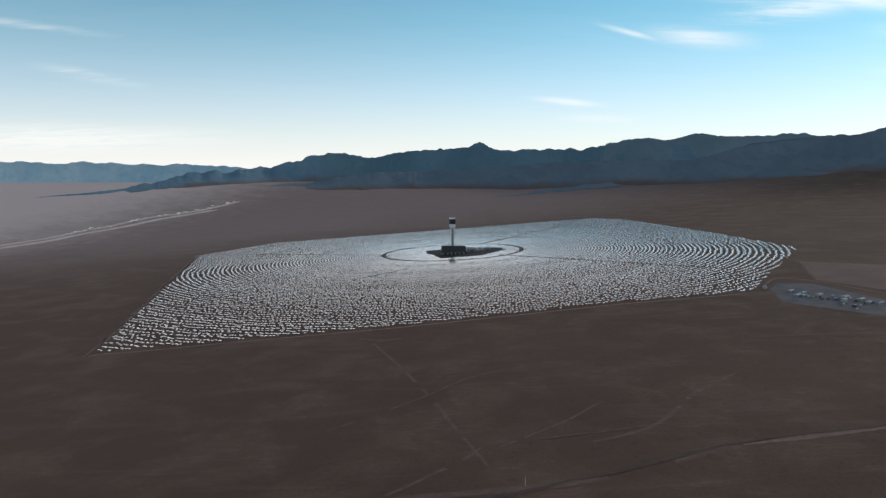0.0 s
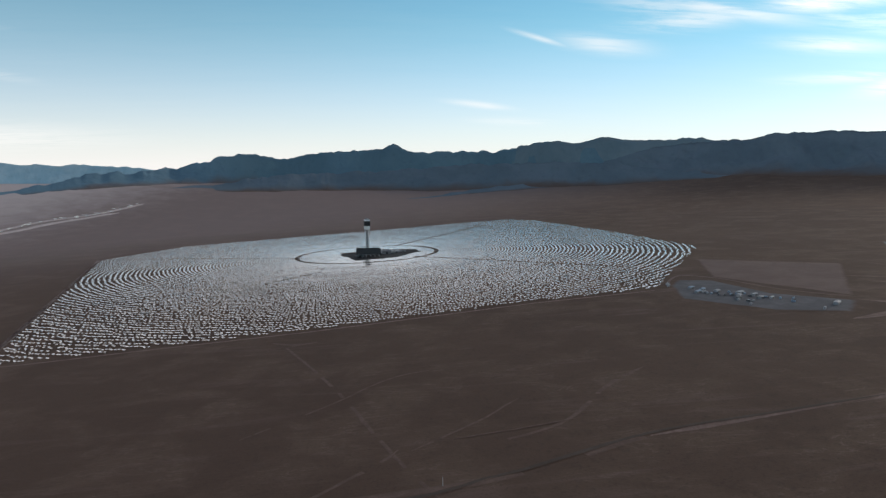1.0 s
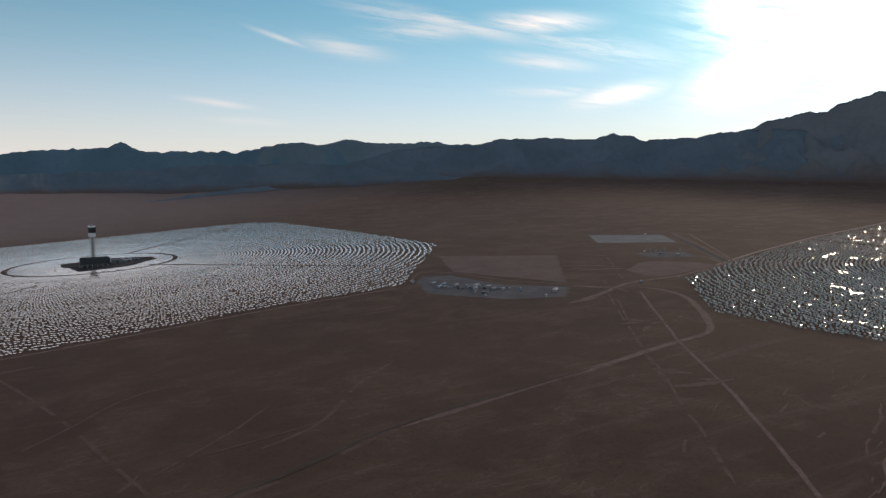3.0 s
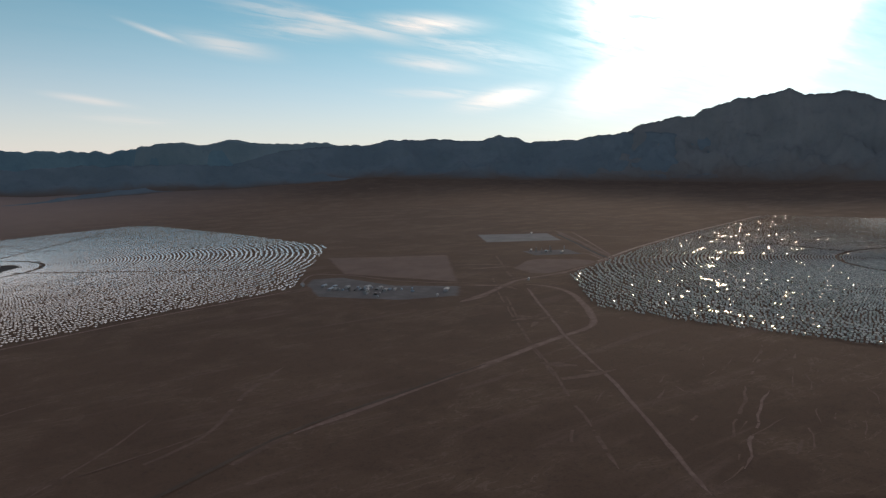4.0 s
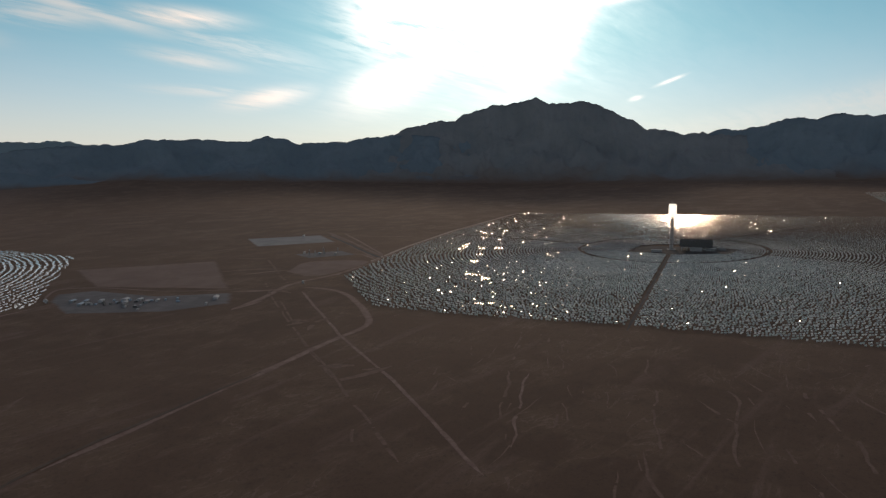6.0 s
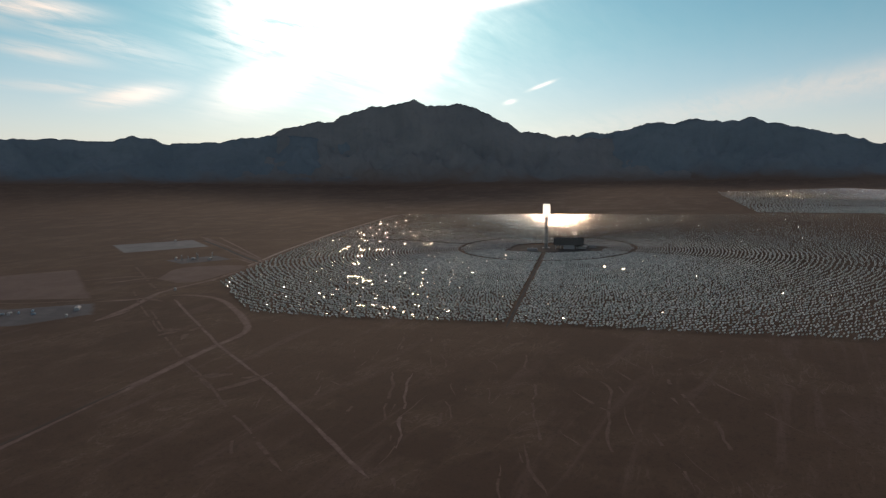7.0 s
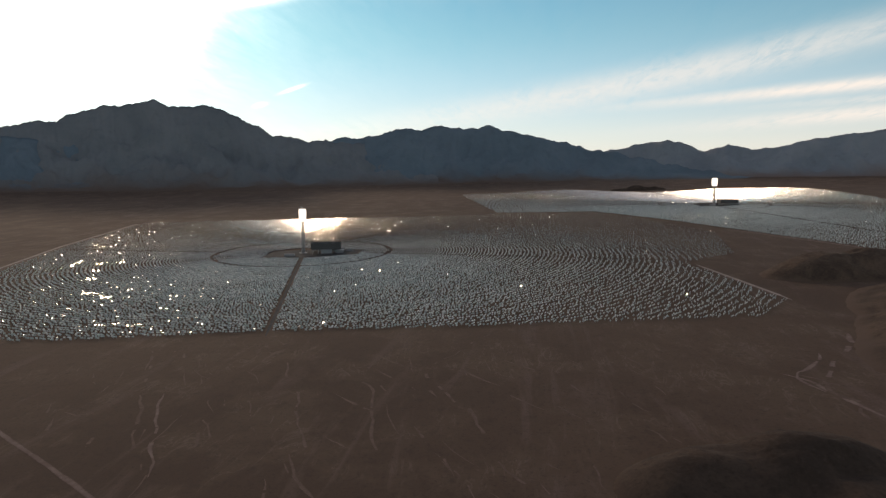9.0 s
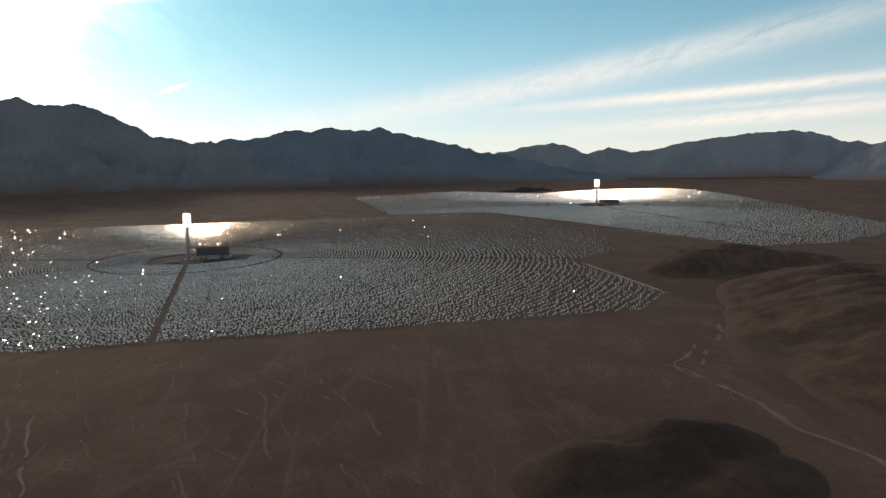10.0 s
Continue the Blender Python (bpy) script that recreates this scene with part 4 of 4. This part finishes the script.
ROADS = [
    ("access_road", [(1410, 1382), (1270, 1183), (1130, 979)], 11.5, M_GRADED, "straight graded access road"),
    ("access_road", [(1452, 1372), (1309, 1176), (1162, 980)], 5.8, M_TRACK, "narrow pale access road"),
    ("main_road", [(1190, 980), (972, 917), (857, 915), (814, 908), (763, 883), (719, 862), (651, 843)], 10.8, M_TRACK, "pale dirt main road"),
    ("bend_road", [(815, 873), (826, 852), (829, 823), (823, 791), (804, 752), (769, 702), (733, 656), (703, 621), (684, 605), (663, 596), (636, 591), (588, 585), (507, 569), (410, 554), (325, 538), (231, 522)], 9.5, M_TRACK, "pale dirt road sweeping round a bend"),
    ("spur_road", [(676, 598), (707, 601), (742, 601)], 7.9, M_FAINT, "short dirt spur road"),
    ("pipeline_track", [(795, 848), (694, 703), (620, 595), (536, 458), (491, 387), (435, 307), (392, 245)], 4.2, M_TRACK, "pale straight pipeline track"),
    ("pipeline_track", [(728, 826), (644, 707), (611, 664), (548, 572), (448, 413), (378, 308)], 3.6, M_FAINT, "faint straight dirt track"),
    ("desert_track", [(1411, 1284), (1431, 1229), (1447, 1179), (1470, 1135)], 6, M_TRACK, "pale track over the fan"),
    ("access_road", [(1149, 1110), (1155, 1078), (1155, 1039), (1122, 977), (1123, 943)], 7, M_TRACK, "pale gravel drive into the substation"),
    ("desert_track", [(859, 1083), (883, 1063), (909, 1052), (933, 1029)], 8, M_TRACK, "pale track across the scrub"),
    ("desert_track", [(992, 1268), (1005, 1232), (1021, 1193)], 7, M_FAINT, "faint track across the scrub"),
    ("desert_track", [(1021, 1193), (889, 1007), (833, 920)], 5, M_FAINT, "faint track across the scrub"),
    ("access_road", [(737, 955), (756, 930), (774, 906), (808, 894)], 9, M_TRACK, "pale dirt road past the compound"),
    ("desert_track", [(645, 840), (677, 843), (715, 850)], 7, M_TRACK, "pale track across the scrub"),
    ("scraped_patch", [(622, 693), (638, 690), (653, 683)], 14, M_FAINT, "scraped pale patch beside the track"),
    ("drain_bank", [(1452, 1439), (1340, 1258), (1221, 1082), (1144, 960)], 8, M_GRADED, "pale bank of a straight drain"),
    ("drain", [(1392, 1372), (1290, 1211), (1190, 1059), (1127, 956)], 9, M_RING, "dark straight drainage channel"),
    ("scraped_patch", [(639, 713), (648, 700), (658, 688)], 16, M_FAINT, "scraped pale patch beside the track"),
    ("scraped_patch", [(514, 527), (525, 511), (536, 495)], 20, M_FAINT, "scraped pale patch beside the track"),
    ("scraped_patch", [(529, 478), (535, 468), (541, 459)], 13, M_FAINT, "scraped pale patch beside the track"),
    ("scraped_patch", [(779, 905), (780, 880), (777, 853)], 14, M_FAINT, "scraped pale patch beside the road"),
    ("scraped_patch", [(861, 1142), (890, 1120), (916, 1100), (936, 1053)], 16, M_FAINT, "scraped pale patch beside the road"),
    ("pipeline_track", [(827, 977), (719, 827), (622, 683), (567, 597), (472, 450), (419, 368)], 3.4, M_FAINT, "pale straight dirt track"),
    ("crossing_track", [(553, 458), (514, 465), (476, 483)], 9.4, M_FAINT, "scraped pale patch beside the track"),
    ("crossing_track", [(616, 648), (658, 672), (700, 665)], 8.6, M_FAINT, "scraped pale patch beside the track"),
    ("field_track", [(-99, 921), (-65, 829), (-34, 738), (-9, 654), (20, 546), (34, 497), (52, 448)], 4.0, M_FAINT, "faint dirt track across the scrub"),
    ("old_road", [(-105, 448), (22, 463), (104, 473), (232, 525), (340, 543), (470, 563)], 10.1, M_FAINT, "wide faint old dirt road"),
    ("old_track", [(99, 533), (175, 570), (248, 659), (303, 706)], 5.0, M_FAINT, "faint winding dirt track"),
    ("scraped_patch", [(-115, 941), (-84, 924), (-56, 931)], 15.8, M_FAINT, "scraped pale patch beside the field"),
    ("valley_road", [(1519, 1330), (1603, 1316), (1736, 1232), (1925, 1190)], 6.5, M_FAINT, "faint dirt road over the fan"),
    ("wash", [(690, -251), (662, -274), (601, -288), (562, -294), (523, -297), (503, -307), (448, -329), (378, -350)], 4.5, M_TRACK, "pale sandy wash below the hills"),
    ("wash", [(853, -387), (805, -364), (742, -322), (694, -296), (665, -279)], 5.0, M_TRACK, "pale braided sandy wash"),
    ("wash", [(700, -258), (672, -286), (640, -281), (600, -296), (548, -302)], 4.5, M_FAINT, "pale braided sandy wash"),
    ("wash", [(760, -312), (722, -296), (690, -268), (668, -262), (640, -270)], 4.0, M_TRACK, "pale braided sandy wash"),
    ("wash", [(655, -262), (660, -290), (630, -300), (590, -283), (540, -290)], 3.5, M_FAINT, "pale braided sandy wash"),
    ("wash", [(826, 30), (752, 60), (679, 91), (584, 43), (518, 22), (475, 13), (441, -10)], 2.4, M_FAINT, "narrow pale sandy wash"),
    ("wash", [(760, 290), (752, 265), (658, 223), (585, 194), (480, 150)], 2.4, M_FAINT, "narrow pale sandy wash"),
    ("wash", [(740, 408), (726, 401), (625, 360), (549, 319), (451, 262), (380, 220)], 3, M_FAINT, "narrow pale sandy wash"),
    ("wash", [(600, 325), (552, 305), (499, 278), (440, 250)], 2.6, M_TRACK, "narrow pale sandy wash"),
    ("wash", [(700, 180), (620, 130), (560, 120), (480, 95)], 2.4, M_FAINT, "narrow pale sandy wash"),
    ("desert_track", [(-106, 590), (-27, 668), (31, 736), (79, 760)], 3, M_FAINT, "thin pale track across the scrub"),
    ("desert_track", [(-60, 450), (-37, 467), (14, 517), (30, 540)], 4, M_FAINT, "thin pale track across the scrub"),
    ("desert_track", [(40, 535), (58, 550), (100, 586), (150, 640)], 3, M_FAINT, "thin pale track across the scrub"),
    ("desert_track", [(70, 552), (88, 555), (121, 560), (190, 575)], 2.5, M_FAINT, "thin pale track across the scrub"),
    ("paved_road", [(-80, 430), (-20, 445), (50, 458), (88, 474), (117, 482), (232, 527), (340, 545), (470, 564)], 4.5, M_PAVED, "narrow dark paved road with pale shoulders"),
    ("highway", [(-1785, 2618), (-1733, 2739), (-1638, 2886), (-1562, 3062), (-1460, 3221), (-1390, 3370), (-1279, 3513), (-1166, 3648)], 38, M_TARMAC, "pale sunlit highway on an embankment"),
    ("highway", [(-1840, 2701), (-1768, 2796), (-1670, 2944), (-1603, 3094), (-1534, 3213), (-1436, 3416), (-1255, 3611), (-1110, 3868)], 30, M_TARMAC, "pale sunlit highway on an embankment"),
]
for n, (name, pts, width, mat, label) in enumerate(ROADS):
    ribbon(name, pts, width, mat, label, "wash" if name == "wash" else "road", lift=0.08 + 0.006 * n, ragged=0.45 if name == "wash" else 0.18, seed=n * 3.1,
           meander=7.0 if name == "wash" else 1.5 if "track" in name else 0.0,
           buried=0.8 if mat is M_TRACK and name == "wash" else 1.6 if name == "wash" else 0.7 if mat is M_FAINT else 0.0)


def dry_rills(count, seed):
    """Short broken rills of pale silt that run down the fan below the middle field."""
    rng = np.random.default_rng(seed)
    for n in range(count):
        x, y = rng.uniform(430, 760), rng.uniform(-120, 430)
        turn = math.atan2(-0.42, -0.9) + rng.normal(0, 0.16)
        length, bend = rng.uniform(22, 85), rng.normal(0, 0.12)
        pts = [(x + length * t * math.cos(turn + bend * t), y + length * t * math.sin(turn + bend * t)) for t in (0.0, 0.35, 0.7, 1.0)]
        ribbon("wash", pts, rng.uniform(1.2, 3.0), M_FAINT, "short dry rill of pale silt", "wash", lift=0.07 + 0.002 * n, ragged=0.45,
               seed=200 + n * 2.3, meander=4.0, buried=0.7)


dry_rills(70, 5)

# ---- hills ----
def hill(name, label, x, y, along, across, height, turn, seed, peaks, mat=M_HILL, grain=(95, 95)):
    """A bare rocky hill: several knolls joined by a rough crest, gullied flanks, its foot sunk in the ground."""
    n = 90
    g = np.linspace(-1.25, 1.25, n)
    U, V = np.meshgrid(g, g, indexing="ij")
    c, s = math.cos(radians(turn)), math.sin(radians(turn))
    X = x + U * along * c - V * across * s
    Y = y + U * along * s + V * across * c
    Z = np.zeros_like(U)
    for pu, pv, ph, pr in peaks:
        d = np.hypot((U - pu) / pr, (V - pv) / pr)
        Z = np.maximum(Z, ph * np.clip(1 - d * d, 0, 1) ** 1.1)
    ridge = fractal((X / grain[0]).ravel(), (Y / grain[1]).ravel(), seed, 6, True).reshape(X.shape) - 0.9
    Z = np.clip(Z, 0, None)
    Z = Z * height * (1 + 0.26 * ridge) + np.minimum(Z, 0.3) * ridge * height * 0.12
    edge = np.maximum(np.abs(U), np.abs(V))
    Z = np.where((Z < 0.02 * height) | (edge > 1.2), -2.5, Z - 1.0)
    v = np.stack([X, Y, ground_z(X, Y) + Z], -1).reshape(-1, 3)
    me = mesh_from(name, v, grid_faces(n, n)[:, ::-1], [mat], True)
    scree = 1.0 - np.clip(Z / (0.3 * height), 0, 1)
    me.attributes.new("scree", "FLOAT", "POINT").data.foreach_set("value", scree.ravel().astype(np.float32))
    return tagged(new(name, me), label, "hill", kind="structure")


hill("hill_middle", "low dark brown rocky hill between the mirror fields", 1258, -622, 200, 125, 36, -72, 2.0,
     [(-0.55, 0.05, 0.9, 0.6), (-0.1, 0.0, 1.0, 0.65), (0.3, 0.0, 0.7, 0.55), (0.65, 0, 0.4, 0.45)])
hill("hill_right", "broad brown rocky hill with shaded gullies", 752, -612, 340, 266, 50, -7, 6.0,
     [(0.0, 0.05, 1.0, 0.86), (-0.45, 0.12, 0.85, 0.8), (0.45, -0.02, 0.85, 0.8), (-0.15, 0.5, 0.35, 0.5), (-0.8, 0.1, 0.6, 0.6), (0.0, -0.4, 0.9, 0.8)], M_HILL, (75, 190))
hill("hill_near", "dark brown rocky knoll in the foreground", 478, -182, 124, 82, 21, -68, 11.0,
     [(0.08, 0.0, 1.0, 0.66), (-0.38, 0.0, 0.86, 0.66), (0.3, -0.1, 0.55, 0.44), (0.0, -0.6, 0.6, 0.66), (-0.3, -0.5, 0.5, 0.6)], M_DARK_HILL)
hill("hill_far", "low dark rise behind the mirror field", 3480, -565, 150, 60, 22, -72, 15.0,
     [(-0.4, 0.0, 0.7, 0.6), (0.1, 0.0, 1.0, 0.7), (0.5, 0.0, 0.7, 0.6)], M_DARK_HILL)


# ---- works compound, substation and highway traffic ----
YARD = [((560, 1120), 40, (14, 6, 2.8), M_BLUE, "blue-roofed site office in the compound"), ((570, 1099), 40, (12, 6, 2.8), M_BLUE, "blue-roofed site office in the compound"),
        ((584, 1078), 42, (13, 6, 2.8), M_DUSTY, "white-roofed site office in the compound"), ((553, 1082), 42, (16, 6, 2.8), M_BLUE, "blue-roofed site canopy in the compound"),
        ((608, 1050), 38, (16, 8, 3.2), M_DUSTY, "white-roofed workshop in the compound"), ((595, 1029), 44, (12, 6, 3.2), M_DUSTY, "white-roofed workshop in the compound"),
        ((620, 1029), 35, (13, 6, 2.8), M_DUSTY, "white-roofed store in the compound"), ((584, 1011), 40, (16, 5, 2.8), M_DARK, "dark-roofed canopy in the compound"),
        ((616, 1004), 44, (12, 6, 2.8), M_GREY, "grey site hut in the compound"), ((630, 997), 40, (10, 4, 2.8), M_DUSTY, "white site hut in the compound"),
        ((690, 931), 45, (19, 7, 2.8), M_DUSTY, "long white-roofed store at the yard's end"), ((651, 903), 45, (6, 3, 2.8), M_DUSTY, "small white hut at the yard's edge"),
        ((540, 1168), 30, (6, 3, 2.8), M_DUSTY, "small white gatehouse at the field corner"), ((536, 1155), 35, (5, 3, 2.8), M_DUSTY, "small white gatehouse at the field corner"),
        ((1351, 1428), 40, (24, 4, 2.8), M_DUSTY, "long white pump house beside the pond"), ((850, 903), 40, (9, 3, 2.8), M_DUSTY, "small white hut beside the road"),
        ((1113, 1176), 42, (19, 4, 2.8), M_DUSTY, "white switchgear building in the substation"), ((1134, 1099), 30, (16, 4, 2.8), M_DUSTY, "white control building in the substation"),
        ((1120, 1134), 42, (11, 6, 2.8), M_BLUE, "blue-roofed switchgear building in the substation")]
for xy, turn, size, roof, label in YARD:
    shed(xy, turn, size, roof, label, M_DUSTY if roof is M_DUSTY else M_GREY, 0.7, "site buildings")


def power_pylon(xy, turn):
    """A steel lattice gantry of the substation."""
    top = empty("power_pylon", *xy, turn, 0.3, "grey steel lattice pylon in the substation", "pylon", "pylons", 0.6)
    for s in (-1, 1):
        bm = bmesh.new()
        for q in (-1, 1):
            add_bar(bm, (s * 7 + q * 1.2, -1.2, -1), (s * 7, 0, 20), 0.35)
            add_bar(bm, (s * 7 + q * 1.2, 1.2, -1), (s * 7, 0, 20), 0.35)
            for k in range(5):
                add_bar(bm, (s * 7 - q * (1.2 - k * 0.2), -1.2 + k * 0.2, k * 3.6), (s * 7 + q * (1.0 - k * 0.2), 1.0 - k * 0.2, k * 3.6 + 3.6), 0.2)
        part("lattice_leg", bm, M_STEEL, top)
    bm = bmesh.new()
    add_bar(bm, (-10, 0, 18), (10, 0, 18), 0.6)
    add_bar(bm, (-10, 0, 19.5), (10, 0, 19.5), 0.5)
    part("cross_beam", bm, M_STEEL, top)
    for k in range(3):
        part("insulator", tube(-7 + k * 7, 0, 15.4, 0.3, 0.3, 2.6, 8), M_WHITE, top)
    return top


first = power_pylon((1102, 1148), 35)
for x, y in ((1120, 1120), (1138, 1141), (1155, 1113), (1092, 1120)):
    copy_thing(first, pose(x, y, float(ground_z(x, y)) + 0.3, 0, 0, 35))


def truck(xy, turn, mat, label):
    """An articulated lorry: tractor, cab, box trailer and wheels."""
    top = empty("truck", *xy, turn, 1.9, label, "truck", "highway traffic")
    part("trailer", box(-2.5, 0, 1.2, 15.5, 2.6, 3.0, 0.08), mat, top)
    part("cab", box(7.6, 0, 0.9, 2.6, 2.5, 2.9, 0.25), M_WHITE, top)
    part("bonnet", box(9.6, 0, 0.9, 1.7, 2.2, 1.4, 0.2), M_WHITE, top)
    part("chassis", box(1, 0, 0.7, 19, 1.2, 0.5), M_DARK, top)
    for x in (-9, -7.6, 4.6, 5.9, 9.6):
        for s in (-1, 1):
            bm = bmesh.new()
            bmesh.ops.create_cone(bm, cap_ends=True, segments=14, radius1=0.52, radius2=0.52, depth=0.4,
                                  matrix=Matrix.Translation((x, s * 1.1, 0.52)) @ Matrix.Rotation(math.pi / 2, 4, "X"))
            part("wheel", bm, M_RUBBER, top)
    return top


rig = truck((-1534, 3213), 50, M_SHIELD, "white articulated truck parked beside the highway")
rng = np.random.default_rng(12)
line = smooth_line([(-1670, 2944), (-1603, 3094), (-1534, 3213), (-1436, 3416), (-1255, 3611), (-1110, 3868)], 24)
for i in range(44):
    k = int(rng.integers(1, len(line) - 1))
    x, y = line[k] + rng.normal(0, 14, 2)
    t = math.degrees(math.atan2(*(line[k] - line[k - 1])[::-1])) + rng.normal(0, 18)
    copy_thing(rig, pose(float(x), float(y), float(ground_z(x, y)) + 1.9, 0, 0, t))


def container(xy, turn, mat, label):
    """A steel freight container with ribbed sides, doors and corner posts."""
    top = empty("container", *xy, turn, 0.45, label, "container", "stored containers")
    part("shell", box(0, 0, 0.1, 6.0, 2.4, 2.4, 0.05), mat, top)
    for s in (-1, 1):
        bm = bmesh.new()
        for k in range(9):
            add_box(bm, -2.6 + k * 0.65, s * 1.22, 0.25, 0.3, 0.08, 2.1)
        part("ribbed_side", bm, mat, top)
        for q in (-1, 1):
            part("corner_post", box(s * 2.95, q * 1.15, 0, 0.2, 0.2, 2.6), M_STEEL, top)
    for q in (-1, 1):
        part("door", box(3.03, q * 0.58, 0.2, 0.08, 1.1, 2.2), mat, top)
    return top


kinds = [container((560, 1078), 40, M_DUSTY, "white steel container standing in the compound"),
         container((566, 1062), 40, M_BLUE, "blue steel container standing in the compound"),
         container((590, 1040), 40, M_DARK, "dark steel container standing in the compound")]
for i in range(24):
    cx, cy = [(556, 1080), (600, 1046), (612, 1012), (590, 1000), (640, 985), (575, 1050)][i % 6]
    x, y = cx + float(rng.normal(0, 11)), cy + float(rng.normal(0, 15))
    copy_thing(kinds[i % 3], pose(x, y, float(ground_z(x, y)) + 0.45, 0, 0, 40 + 90 * (i % 4 == 0) + float(rng.normal(0, 4))))


def marker_pole(xy):
    """A white utility marker pole with a small cap and concrete foot."""
    top = empty("marker_pole", *xy, 0, 0, "slim white utility pole beside the paved road", "pole")
    part("foot", box(0, 0, -0.4, 0.9, 0.9, 0.7, 0.1), M_GREY, top)
    part("shaft", tube(0, 0, 0.2, 0.22, 0.14, 6.0, 10), M_WHITE, top)
    part("cap", tube(0, 0, 6.2, 0.2, 0.05, 0.3, 10), M_STEEL, top)
    return top


marker_pole((56, 469))
